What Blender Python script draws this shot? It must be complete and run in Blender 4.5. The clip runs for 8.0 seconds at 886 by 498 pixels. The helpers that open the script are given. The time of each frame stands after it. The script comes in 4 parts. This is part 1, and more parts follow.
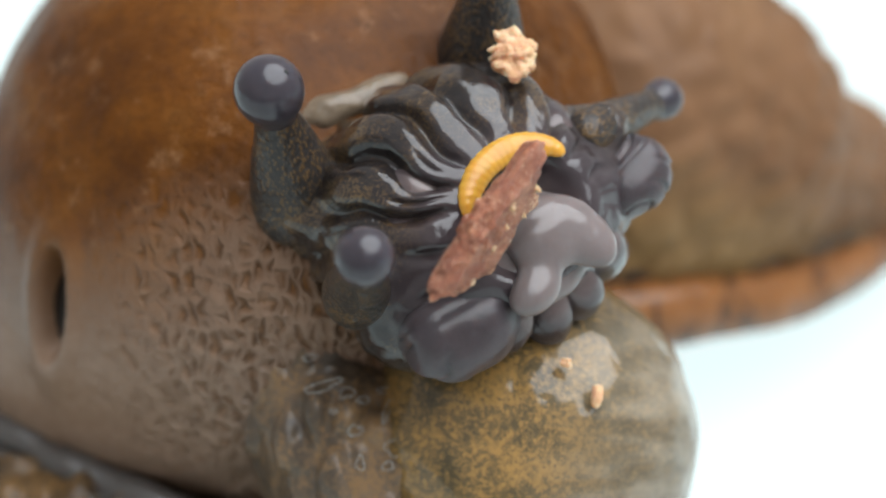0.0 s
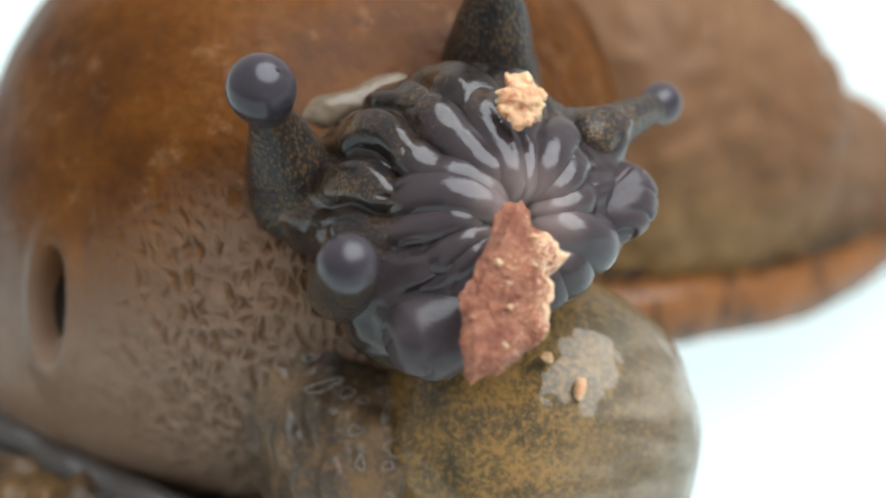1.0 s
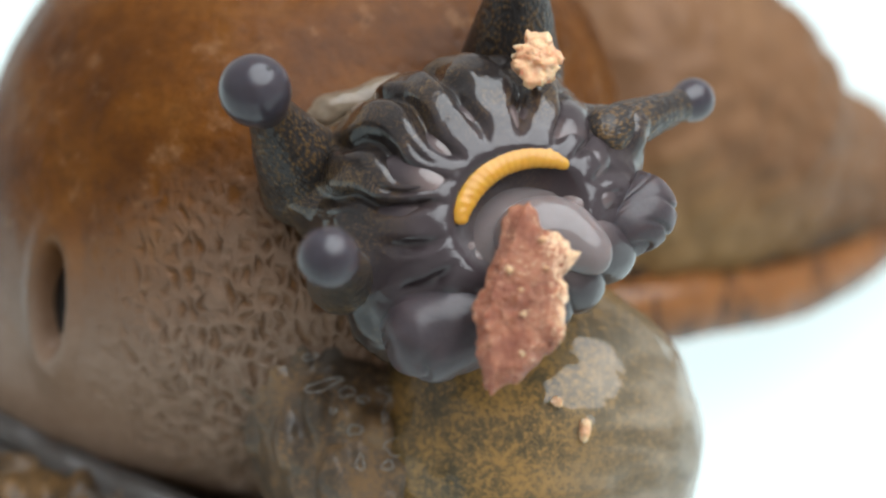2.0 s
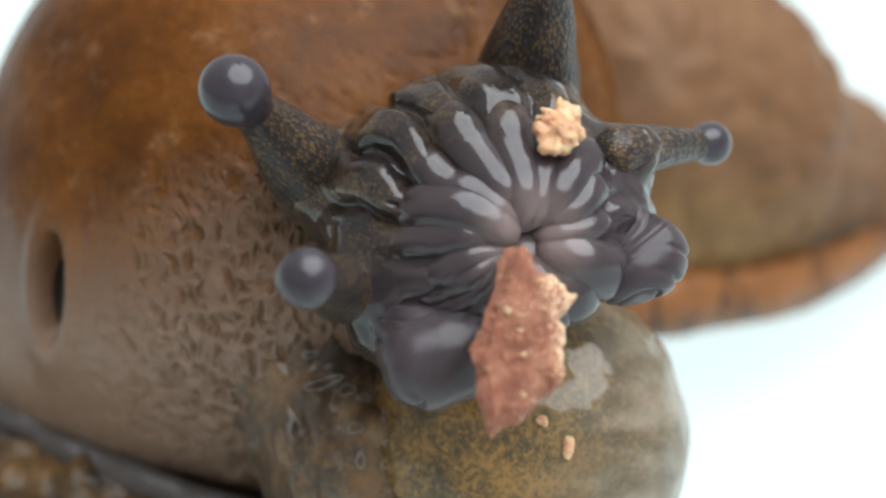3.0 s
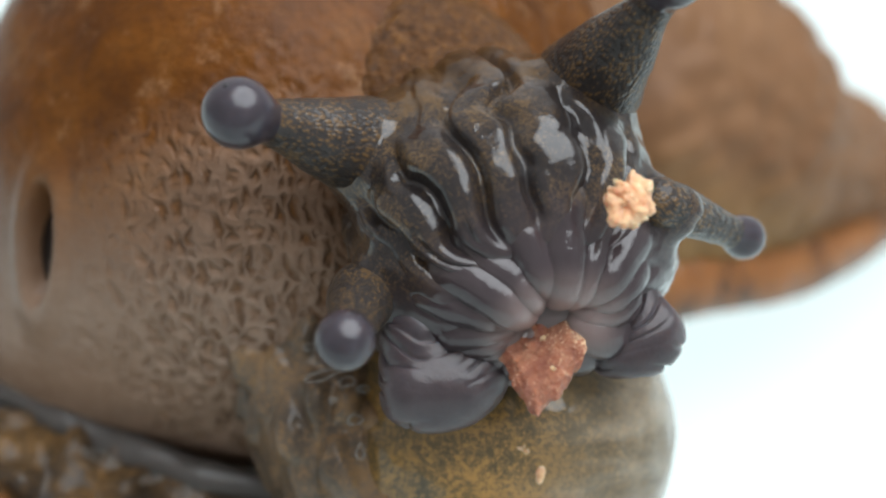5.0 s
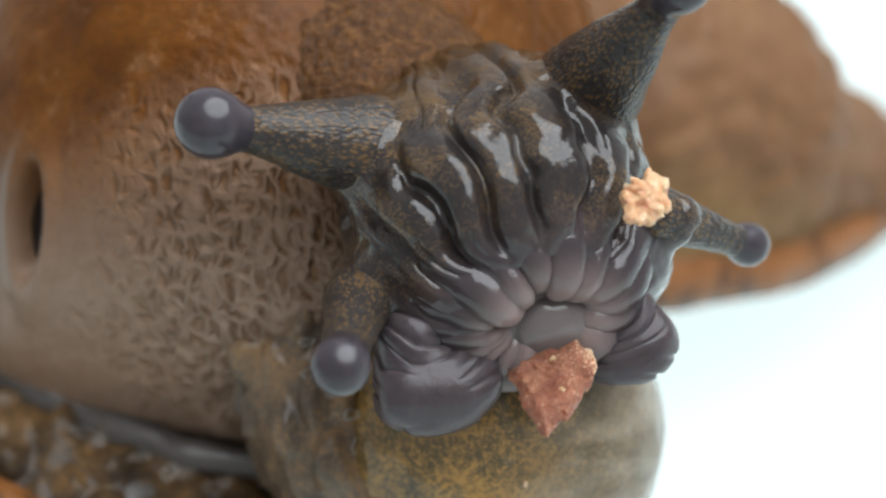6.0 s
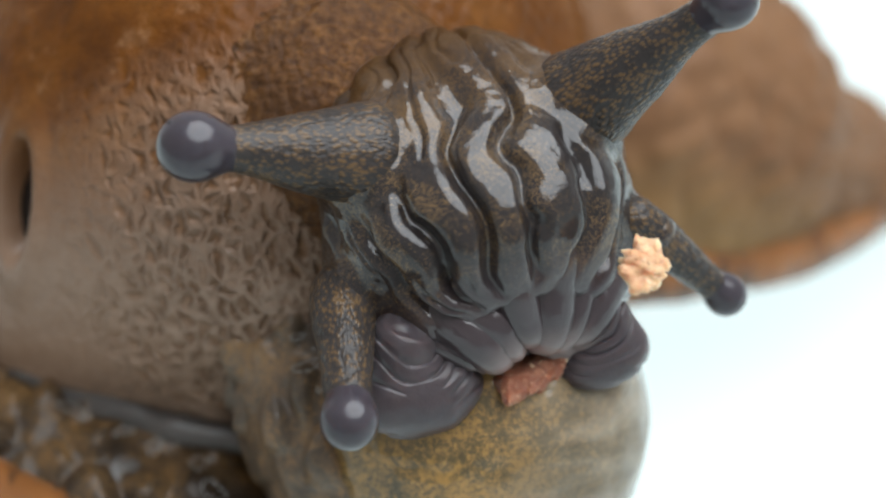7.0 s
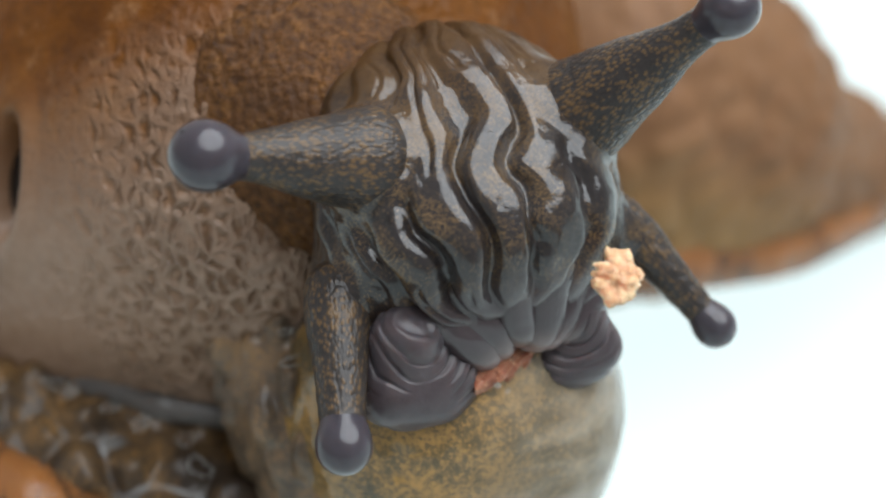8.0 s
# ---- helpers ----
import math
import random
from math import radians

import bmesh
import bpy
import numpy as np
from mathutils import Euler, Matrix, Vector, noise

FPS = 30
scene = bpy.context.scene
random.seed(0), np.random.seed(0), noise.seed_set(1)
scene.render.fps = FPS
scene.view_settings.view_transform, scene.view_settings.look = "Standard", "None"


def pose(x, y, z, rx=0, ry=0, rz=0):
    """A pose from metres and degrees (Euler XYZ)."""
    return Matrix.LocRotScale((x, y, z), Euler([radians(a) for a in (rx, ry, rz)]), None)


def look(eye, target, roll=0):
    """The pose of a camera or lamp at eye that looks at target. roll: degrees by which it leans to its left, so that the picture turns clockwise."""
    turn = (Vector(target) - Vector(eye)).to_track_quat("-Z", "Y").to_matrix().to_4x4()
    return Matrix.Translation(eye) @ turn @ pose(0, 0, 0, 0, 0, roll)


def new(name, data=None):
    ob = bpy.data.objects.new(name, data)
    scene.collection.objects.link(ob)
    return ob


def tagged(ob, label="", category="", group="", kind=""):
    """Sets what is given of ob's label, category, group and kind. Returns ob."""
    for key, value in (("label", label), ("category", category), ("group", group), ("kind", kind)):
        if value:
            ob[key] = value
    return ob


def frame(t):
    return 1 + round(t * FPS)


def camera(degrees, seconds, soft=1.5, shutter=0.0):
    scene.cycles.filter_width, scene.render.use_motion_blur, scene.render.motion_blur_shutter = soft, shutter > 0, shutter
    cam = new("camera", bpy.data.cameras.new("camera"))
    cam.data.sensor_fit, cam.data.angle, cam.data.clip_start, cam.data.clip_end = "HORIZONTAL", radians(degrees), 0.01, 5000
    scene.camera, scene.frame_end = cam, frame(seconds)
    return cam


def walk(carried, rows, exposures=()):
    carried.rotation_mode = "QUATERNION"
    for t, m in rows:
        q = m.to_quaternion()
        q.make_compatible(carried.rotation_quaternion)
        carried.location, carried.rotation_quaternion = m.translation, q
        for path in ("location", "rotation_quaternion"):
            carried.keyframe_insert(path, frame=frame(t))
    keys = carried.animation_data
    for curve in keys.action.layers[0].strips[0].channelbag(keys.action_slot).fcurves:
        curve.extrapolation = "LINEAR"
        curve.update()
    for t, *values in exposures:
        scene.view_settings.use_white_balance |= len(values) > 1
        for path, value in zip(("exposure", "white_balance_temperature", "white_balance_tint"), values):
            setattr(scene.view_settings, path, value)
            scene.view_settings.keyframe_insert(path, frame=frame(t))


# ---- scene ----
# The animal is laid out in millimetres in a space that leans with the view: x right, y up the picture, z towards the lens.
MM = 0.001
LEAN = pose(0, 0, 0.009, 60, 0, 0)
cam = camera(22.0, 8.0, soft=2.3)
STAND = LEAN @ pose(0, 0, 41 * MM)
walk(cam, [(0.0, STAND), (8.0, STAND)])
cam.data.dof.use_dof = True
cam.data.dof.focus_distance = 0.0394
cam.data.dof.aperture_fstop = 66.0


def place(x, y, z, rx=0, ry=0, rz=0):
    """A pose in millimetres and degrees."""
    return pose(x * MM, y * MM, z * MM, rx, ry, rz)


# ---------------------------------------------------------------- light
world = bpy.data.worlds.new("studio")
world.use_nodes = True
world.node_tree.nodes["Background"].inputs[0].default_value = (0.97, 0.955, 0.955, 1)
world.node_tree.nodes["Background"].inputs[1].default_value = 0.60
scene.world = world
scene.view_settings.exposure = 0.0


def softbox(name, way, distance, width, height, watts, colour):
    data = bpy.data.lights.new(name, "AREA")
    data.shape, data.size, data.size_y = "ELLIPSE", width, height
    data.energy, data.color = watts, colour
    ob = new(name, data)
    target = LEAN @ Vector((0, 0, 0))
    eye = target + Vector(way).normalized() * distance
    ob.matrix_world = look(eye, target)
    return ob


softbox("softbox", (0.36, -0.10, 0.92), 0.22, 0.33, 0.29, 1.55, (0.90, 0.955, 1.0))

# ---------------------------------------------------------------- materials


def material(name):
    m = bpy.data.materials.new(name)
    m.use_nodes = True
    return m, m.node_tree.nodes, m.node_tree.links, m.node_tree.nodes["Principled BSDF"]


def coords(n, l, scale=(1, 1, 1)):
    tc = n.new("ShaderNodeTexCoord")
    mp = n.new("ShaderNodeMapping")
    mp.inputs["Scale"].default_value = [1000 * s for s in scale]
    l.new(tc.outputs["Object"], mp.inputs[0])
    return mp.outputs[0]


def noise_tex(n, l, co, scale, detail=4, rough=0.55, warp=0.0):
    t = n.new("ShaderNodeTexNoise")
    t.inputs["Scale"].default_value, t.inputs["Detail"].default_value = scale, detail
    t.inputs["Roughness"].default_value, t.inputs["Distortion"].default_value = rough, warp
    l.new(co, t.inputs["Vector"])
    return t.outputs["Fac"]


def cells(n, l, co, scale, feature="F1"):
    t = n.new("ShaderNodeTexVoronoi")
    t.feature = feature
    t.inputs["Scale"].default_value = scale
    l.new(co, t.inputs["Vector"])
    return t.outputs["Distance"]


def ramp(n, l, fac, stops):
    r = n.new("ShaderNodeValToRGB")
    e = r.color_ramp.elements
    while len(e) < len(stops):
        e.new(0.5)
    for k, (p, c) in zip(e, stops):
        k.position = p
        k.color = (*c, 1) if len(c) == 3 else c
    l.new(fac, r.inputs[0])
    return r.outputs[0]


def mix(n, l, fac, a, b, how="MIX"):
    m = n.new("ShaderNodeMix")
    m.data_type, m.blend_type = "RGBA", how
    for sock, v in ((m.inputs[0], fac), (m.inputs[6], a), (m.inputs[7], b)):
        if isinstance(v, (int, float)):
            sock.default_value = v
        elif isinstance(v, tuple):
            sock.default_value = (*v, 1)
        else:
            l.new(v, sock)
    return m.outputs[2]


def calc(n, l, how, a, b):
    m = n.new("ShaderNodeMath")
    m.operation = how
    for sock, v in zip(m.inputs, (a, b)):
        if isinstance(v, (int, float)):
            sock.default_value = v
        else:
            l.new(v, sock)
    return m.outputs[0]


def along(n, l, co, way, lo, hi):
    """0 to 1 along a direction, in millimetres of the object."""
    d = n.new("ShaderNodeVectorMath")
    d.operation = "DOT_PRODUCT"
    l.new(co, d.inputs[0])
    d.inputs[1].default_value = way
    r = n.new("ShaderNodeMapRange")
    r.interpolation_type = "SMOOTHSTEP"
    r.inputs[1].default_value, r.inputs[2].default_value = lo, hi
    l.new(d.outputs["Value"], r.inputs[0])
    return r.outputs[0]


def relief(n, l, bsdf, height, depth, strength=1.0, coat=True):
    b = n.new("ShaderNodeBump")
    b.inputs["Distance"].default_value, b.inputs["Strength"].default_value = depth * MM, strength
    l.new(height, b.inputs["Height"])
    l.new(b.outputs[0], bsdf.inputs["Normal"])
    if coat:
        l.new(b.outputs[0], bsdf.inputs["Coat Normal"])


def wet(b, rough=0.4, coat=1.0, coat_rough=0.05, sss=0.0, radius=(0.4, 0.25, 0.2)):
    b.inputs["Roughness"].default_value = rough
    b.inputs["Coat Weight"].default_value = coat
    b.inputs["Coat Roughness"].default_value = coat_rough
    b.inputs["Coat IOR"].default_value = 1.36
    b.inputs["Specular IOR Level"].default_value = 0.08
    if sss:
        b.inputs["Subsurface Weight"].default_value = sss
        b.inputs["Subsurface Scale"].default_value = MM
        b.inputs["Subsurface Radius"].default_value = radius


def mantle_skin(name, flank):
    m, n, l, b = material(name)
    co = coords(n, l)
    big = noise_tex(n, l, co, 0.45, 5, 0.6)
    base = ramp(n, l, big, [(0.3, (0.042, 0.013, 0.002)), (0.5, (0.094, 0.031, 0.004)), (0.72, (0.128, 0.050, 0.010))])
    fine = noise_tex(n, l, co, 4.0, 4, 0.7)
    base = mix(n, l, ramp(n, l, fine, [(0.42, (0, 0, 0)), (0.72, (0.6, 0.6, 0.6))]), base, (0.045, 0.016, 0.004))
    pale = noise_tex(n, l, co, 1.3, 6, 0.72)
    spots = ramp(n, l, pale, [(0.57, (0, 0, 0)), (0.72, (0.7, 0.7, 0.7))])
    base = mix(n, l, spots, base, (0.17, 0.088, 0.040))
    if flank:
        # below the mantle the skin turns to a greyish fawn
        # The lean to the left paints in the brightening from the panel.
        low = calc(n, l, "MULTIPLY", along(n, l, co, (-0.20, -1, 0.10), 1.4, 5.2), 0.92)
        base = mix(n, l, low, base, mix(n, l, fine, (0.130, 0.079, 0.050), (0.285, 0.193, 0.138)))
        # pale wet ridges that part orange-brown pits on the side of the neck
        bend = n.new("ShaderNodeMapping")
        bend.inputs["Rotation"].default_value = (0, 0, 0.42)
        bend.inputs["Scale"].default_value = (4.3, 2.0, 2.8)
        shift = n.new("ShaderNodeMix")
        shift.data_type, shift.blend_type = "RGBA", "LINEAR_LIGHT"
        shift.inputs[0].default_value = 0.30
        wob = n.new("ShaderNodeTexNoise")
        wob.inputs["Scale"].default_value, wob.inputs["Detail"].default_value = 1.7, 3
        l.new(co, wob.inputs["Vector"])
        l.new(co, shift.inputs[6])
        l.new(wob.outputs["Color"], shift.inputs[7])
        l.new(shift.outputs[2], bend.inputs[0])
        fold = cells(n, l, bend.outputs[0], 1.0, "DISTANCE_TO_EDGE")
        side = calc(n, l, "MULTIPLY", along(n, l, co, (1, 0, 0), -4.6, 0.2), calc(n, l, "SUBTRACT", 1.0, along(n, l, co, (-0.15, 1, 0), -0.8, 1.0)))
        side = calc(n, l, "MULTIPLY", side, calc(n, l, "SUBTRACT", 1.0, along(n, l, co, (1, 0.25, 0), 0.6, 1.9)))
        pit = ramp(n, l, fold, [(0.06, (0, 0, 0)), (0.20, (0.35, 0.35, 0.35)), (0.38, (1, 1, 1))])
        net = mix(n, l, pit, mix(n, l, fine, (0.115, 0.074, 0.050), (0.270, 0.190, 0.140)), mix(n, l, big, (0.085, 0.038, 0.012), (0.16, 0.070, 0.022)))
        base = mix(n, l, calc(n, l, "MULTIPLY", side, 0.58), base, net)
        fine = calc(n, l, "SUBTRACT", calc(n, l, "MULTIPLY", fine, 0.35), calc(n, l, "MULTIPLY", calc(n, l, "MULTIPLY", pit, side), 1.6))
    else:
        base = mix(n, l, 0.55, base, mix(n, l, big, (0.115, 0.060, 0.030), (0.215, 0.130, 0.078)))
        belt = along(n, l, co, (0, -1, 0.3), -4.5, -2.0)
        base = mix(n, l, calc(n, l, "MULTIPLY", belt, 0.8), base, mix(n, l, pale, (0.100, 0.062, 0.028), (0.30, 0.175, 0.065)))
    l.new(base, b.inputs["Base Color"])
    wet(b, 0.5, 0.14, 0.18)
    if flank:
        l.new(calc(n, l, "ADD", 0.14, calc(n, l, "MULTIPLY", low, 0.6)), b.inputs["Coat Weight"])
    b.inputs["Specular IOR Level"].default_value = 0.07
    relief(n, l, b, fine, 0.085 if flank else 0.05)
    return m


def furrow_skin():
    """Golden-brown granules, wet between them."""
    m, n, l, b = material("furrowed_skin")
    co = coords(n, l)
    fine = noise_tex(n, l, co, 6.0, 5, 0.75)
    base = ramp(n, l, fine, [(0.34, (0.024, 0.009, 0.002)), (0.50, (0.066, 0.025, 0.005)), (0.68, (0.130, 0.058, 0.015))])
    big = noise_tex(n, l, co, 0.8, 4, 0.6)
    base = mix(n, l, ramp(n, l, big, [(0.42, (0, 0, 0)), (0.66, (0.7, 0.7, 0.7))]), base, (0.050, 0.020, 0.006))
    l.new(base, b.inputs["Base Color"])
    wet(b, 0.5, 0.3, 0.16)
    relief(n, l, b, calc(n, l, "SUBTRACT", fine, cells(n, l, co, 5.0)), 0.06)
    return m


def speckled_skin(name, dark, mid, gold, amount, grain=9.0, coat=1.0, coat_rough=0.05):
    m, n, l, b = material(name)
    co = coords(n, l)
    a = noise_tex(n, l, co, grain, 6, 0.85)
    big = noise_tex(n, l, co, 0.8, 4, 0.6)
    base = mix(n, l, ramp(n, l, big, [(0.35, (0, 0, 0)), (0.68, (1, 1, 1))]), dark, mid)
    thr = calc(n, l, "ADD", a, calc(n, l, "MULTIPLY", calc(n, l, "SUBTRACT", big, 0.5), 0.45))
    base = mix(n, l, ramp(n, l, thr, [(amount - 0.05, (0, 0, 0)), (amount + 0.07, (1, 1, 1))]), base, gold)
    l.new(base, b.inputs["Base Color"])
    wet(b, 0.4, coat, coat_rough)
    relief(n, l, b, a, 0.05, 0.6, coat=False)
    return m


def stalk_skin():
    """Small golden granules on smoke-grey skin."""
    m, n, l, b = material("stalk_skin")
    co = coords(n, l)
    cell = cells(n, l, coords(n, l, (1, 1, 0.55)), 14.0)
    big = noise_tex(n, l, co, 1.5, 4, 0.6)
    base = mix(n, l, big, (0.014, 0.012, 0.011), (0.038, 0.033, 0.031))
    grains = calc(n, l, "ADD", cell, calc(n, l, "ADD", calc(n, l, "MULTIPLY", calc(n, l, "SUBTRACT", 0.5, big), 1.0), calc(n, l, "MULTIPLY", calc(n, l, "SUBTRACT", 0.5, noise_tex(n, l, co, 16.0, 4, 0.8)), 1.3)))
    base = mix(n, l, ramp(n, l, grains, [(0.20, (1, 1, 1)), (0.52, (0, 0, 0))]), base, (0.090, 0.054, 0.025))
    l.new(base, b.inputs["Base Color"])
    wet(b, 0.4, 0.45, 0.12)
    relief(n, l, b, calc(n, l, "SUBTRACT", 1.0, cell), 0.026, 0.7)
    return m


def head_skin():
    """Golden-brown at the back of the neck, black-brown on the brow, grey-violet towards the lips."""
    m, n, l, b = material("head_skin")
    co = coords(n, l)
    a = noise_tex(n, l, co, 19.0, 5, 0.85)
    big = noise_tex(n, l, co, 1.1, 4, 0.6)
    back = along(n, l, co, (0, 0.75, -0.66), 0.2, 3.0)
    thr = calc(n, l, "ADD", calc(n, l, "ADD", a, calc(n, l, "MULTIPLY", calc(n, l, "SUBTRACT", big, 0.5), 0.5)),
               calc(n, l, "MULTIPLY", calc(n, l, "SUBTRACT", back, 0.22), 0.10))
    base = mix(n, l, big, (0.008, 0.0065, 0.007), (0.021, 0.016, 0.015))
    base = mix(n, l, along(n, l, co, (0, 0.60, -0.80), 1.3, 2.8), base, mix(n, l, big, (0.015, 0.007, 0.003), (0.036, 0.016, 0.005)))
    base = mix(n, l, ramp(n, l, thr, [(0.50, (0, 0, 0)), (0.585, (1, 1, 1))]), base, mix(n, l, back, (0.112, 0.066, 0.026), (0.058, 0.027, 0.007)))
    lip = along(n, l, co, (0, -0.55, 0.83), 1.35, 2.5)
    base = mix(n, l, lip, base, mix(n, l, big, (0.024, 0.017, 0.020), (0.046, 0.034, 0.037)))
    away = n.new("ShaderNodeVectorMath")
    away.operation = "DISTANCE"
    l.new(co, away.inputs[0])
    away.inputs[1].default_value = (0.12, -1.58, 2.6)
    near = n.new("ShaderNodeMapRange")
    near.interpolation_type = "SMOOTHSTEP"
    for k, v in enumerate((0.30, 1.30, 1.0, 0.0)):
        near.inputs[k + 1].default_value = v
    l.new(away.outputs["Value"], near.inputs[0])
    base = mix(n, l, calc(n, l, "MULTIPLY", near.outputs[0], 0.9), base, (0.215, 0.160, 0.150))
    l.new(calc(n, l, "MULTIPLY", near.outputs[0], 0.7), b.inputs["Subsurface Weight"])
    b.inputs["Subsurface Scale"].default_value = MM
    b.inputs["Subsurface Radius"].default_value = (0.5, 0.36, 0.36)
    l.new(base, b.inputs["Base Color"])
    wet(b, 0.4, 1.0, 0.05)
    b.inputs["Coat IOR"].default_value = 1.41
    dull = n.new("ShaderNodeMapRange")
    dull.inputs[3].default_value, dull.inputs[4].default_value = 0.045, 0.30
    l.new(along(n, l, co, (0, 0.60, -0.80), 1.7, 3.0), dull.inputs[0])
    l.new(dull.outputs[0], b.inputs["Coat Roughness"])
    l.new(calc(n, l, "SUBTRACT", 1.22, calc(n, l, "MULTIPLY", dull.outputs[0], 3.3)), b.inputs["Coat Weight"])
    relief(n, l, b, a, 0.07, 0.6, coat=False)
    film = n.new("ShaderNodeBump")
    film.inputs["Distance"].default_value, film.inputs["Strength"].default_value = 0.03 * MM, 0.7
    l.new(noise_tex(n, l, co, 3.2, 4, 0.6), film.inputs["Height"])
    l.new(film.outputs[0], b.inputs["Coat Normal"])
    return m


def fringe_skin():
    m, n, l, b = material("fringe_skin")
    co = coords(n, l)
    f = noise_tex(n, l, co, 1.2, 5, 0.6)
    base = mix(n, l, f, (0.10, 0.040, 0.012), (0.24, 0.095, 0.028))
    lines = noise_tex(n, l, coords(n, l, (2.2, 0.5, 0.35)), 1.0, 2, 0.5)
    base = mix(n, l, ramp(n, l, lines, [(0.50, (0, 0, 0)), (0.56, (0.85, 0.85, 0.85)), (0.62, (0, 0, 0))]), base, (0.022, 0.014, 0.009))
    l.new(base, b.inputs["Base Color"])
    wet(b, 0.4, 0.7, 0.12, 0.2)
    relief(n, l, b, f, 0.1)
    return m


def foot_skin():
    """Olive-brown with golden grains, passing into pale grey streaks along the sole's edge."""
    m, n, l, b = material("foot_skin")
    co = coords(n, l)
    a = noise_tex(n, l, co, 9.0, 6, 0.85)
    big = noise_tex(n, l, co, 0.8, 4, 0.6)
    base = mix(n, l, ramp(n, l, big, [(0.35, (0, 0, 0)), (0.68, (1, 1, 1))]), (0.060, 0.045, 0.022), (0.140, 0.096, 0.042))
    thr = calc(n, l, "ADD", a, calc(n, l, "MULTIPLY", calc(n, l, "SUBTRACT", big, 0.5), 0.45))
    base = mix(n, l, ramp(n, l, thr, [(0.46, (0, 0, 0)), (0.57, (1, 1, 1))]), base, (0.275, 0.155, 0.046))
    streak = noise_tex(n, l, coords(n, l, (0.25, 1.6, 0.6)), 1.0, 3, 0.5)
    edge = along(n, l, co, (0.62, -0.62, -0.30), 0.6, 2.9)
    base = mix(n, l, calc(n, l, "MULTIPLY", edge, 0.75), base, mix(n, l, ramp(n, l, streak, [(0.38, (0, 0, 0)), (0.62, (1, 1, 1))]), (0.085, 0.067, 0.045), (0.34, 0.315, 0.27)))
    # a grey film of slime on the far side, its wet sheen painted in
    film = calc(n, l, "MULTIPLY", along(n, l, co, (0.95, -0.2, 0.1), -0.2, 2.2), ramp(n, l, big, [(0.3, (0.45, 0.45, 0.45)), (0.6, (0.85, 0.85, 0.85))]))
    base = mix(n, l, film, base, mix(n, l, ramp(n, l, streak, [(0.40, (0, 0, 0)), (0.64, (1, 1, 1))]), mix(n, l, a, (0.080, 0.066, 0.046), (0.150, 0.122, 0.084)), (0.235, 0.205, 0.160)))
    l.new(base, b.inputs["Base Color"])
    wet(b, 0.4, 1.0, 0.05)
    relief(n, l, b, a, 0.05, 0.6, coat=False)
    return m


def plain_wet(name, colour, vary=0.3, scale=4.0, rough=0.4, coat=1.0, sss=0.3, depth=0.02, coat_rough=0.05):
    m, n, l, b = material(name)
    co = coords(n, l)
    f = noise_tex(n, l, co, scale, 5, 0.6)
    l.new(mix(n, l, f, tuple(c * (1 - vary) for c in colour), tuple(c * (1 + vary) for c in colour)), b.inputs["Base Color"])
    wet(b, rough, coat, coat_rough, sss)
    relief(n, l, b, f, depth, 0.6)
    return m


def meat(name, colour, mid, fleck, crust):
    """Wet torn fibres with pale crumbs of fat; crust pales the torn edge."""
    m, n, l, b = material(name)
    co = coords(n, l)
    a = noise_tex(n, l, co, 2.2, 6, 0.7)
    fine = noise_tex(n, l, co, 13.0, 4, 0.75)
    base = mix(n, l, ramp(n, l, a, [(0.36, (0, 0, 0)), (0.66, (1, 1, 1))]), colour, mid)
    edge = along(n, l, co, (1.0, 0.12, 0), 0.15, 0.95)
    thr = calc(n, l, "ADD", calc(n, l, "ADD", fine, calc(n, l, "MULTIPLY", calc(n, l, "SUBTRACT", a, 0.5), 0.5)), calc(n, l, "MULTIPLY", edge, crust))
    base = mix(n, l, ramp(n, l, thr, [(0.60, (0, 0, 0)), (0.74, (1, 1, 1))]), base, fleck)
    l.new(base, b.inputs["Base Color"])
    wet(b, 0.45, 0.9, 0.10, 0.5, (0.5, 0.22, 0.14))
    relief(n, l, b, calc(n, l, "ADD", a, calc(n, l, "MULTIPLY", fine, 0.5)), 0.13)
    return m


def panel_glow():
    m, n, l, b = material("glowing_panel")
    co = coords(n, l)
    f = noise_tex(n, l, co, 0.02, 3)
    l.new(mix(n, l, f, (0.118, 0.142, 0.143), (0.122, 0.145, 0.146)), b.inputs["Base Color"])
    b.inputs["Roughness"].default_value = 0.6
    # The glow supplies the white over a dark base and hides contact shadows.
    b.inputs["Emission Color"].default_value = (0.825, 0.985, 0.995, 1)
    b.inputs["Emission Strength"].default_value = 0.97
    return m


MANTLE, FURROW, HEAD, BOARD = mantle_skin("mantle_skin", True), furrow_skin(), head_skin(), panel_glow()
TAIL = mantle_skin("tail_skin", False)
PALP = plain_wet("palp_skin", (0.046, 0.036, 0.040), 0.4, 2.5, 0.5, 0.7, 0.8, 0.05, 0.15)
STALK = stalk_skin()
FOOT = foot_skin()
SKIRT = speckled_skin("flank_skin", (0.022, 0.015, 0.010), (0.062, 0.040, 0.020), (0.150, 0.080, 0.028), 0.54, 9.0, 0.45, 0.16)
THROAT = speckled_skin("throat_skin", (0.056, 0.042, 0.030), (0.130, 0.095, 0.066), (0.200, 0.118, 0.055), 0.53, 9.0, 0.6, 0.12)
BULB = plain_wet("bulb_skin", (0.034, 0.029, 0.036), 0.25, 3.0, 0.3, 0.9, 0.5, 0.004, 0.09)
EYE = plain_wet("eye_pigment", (0.006, 0.006, 0.007), 0.1, 4.0, 0.3, 1.0, 0.0, 0.0)
FRINGE = fringe_skin()
PALE = plain_wet("pale_fold_skin", (0.125, 0.092, 0.062), 0.5, 2.5, 0.4, 1.0, 0.2, 0.08)
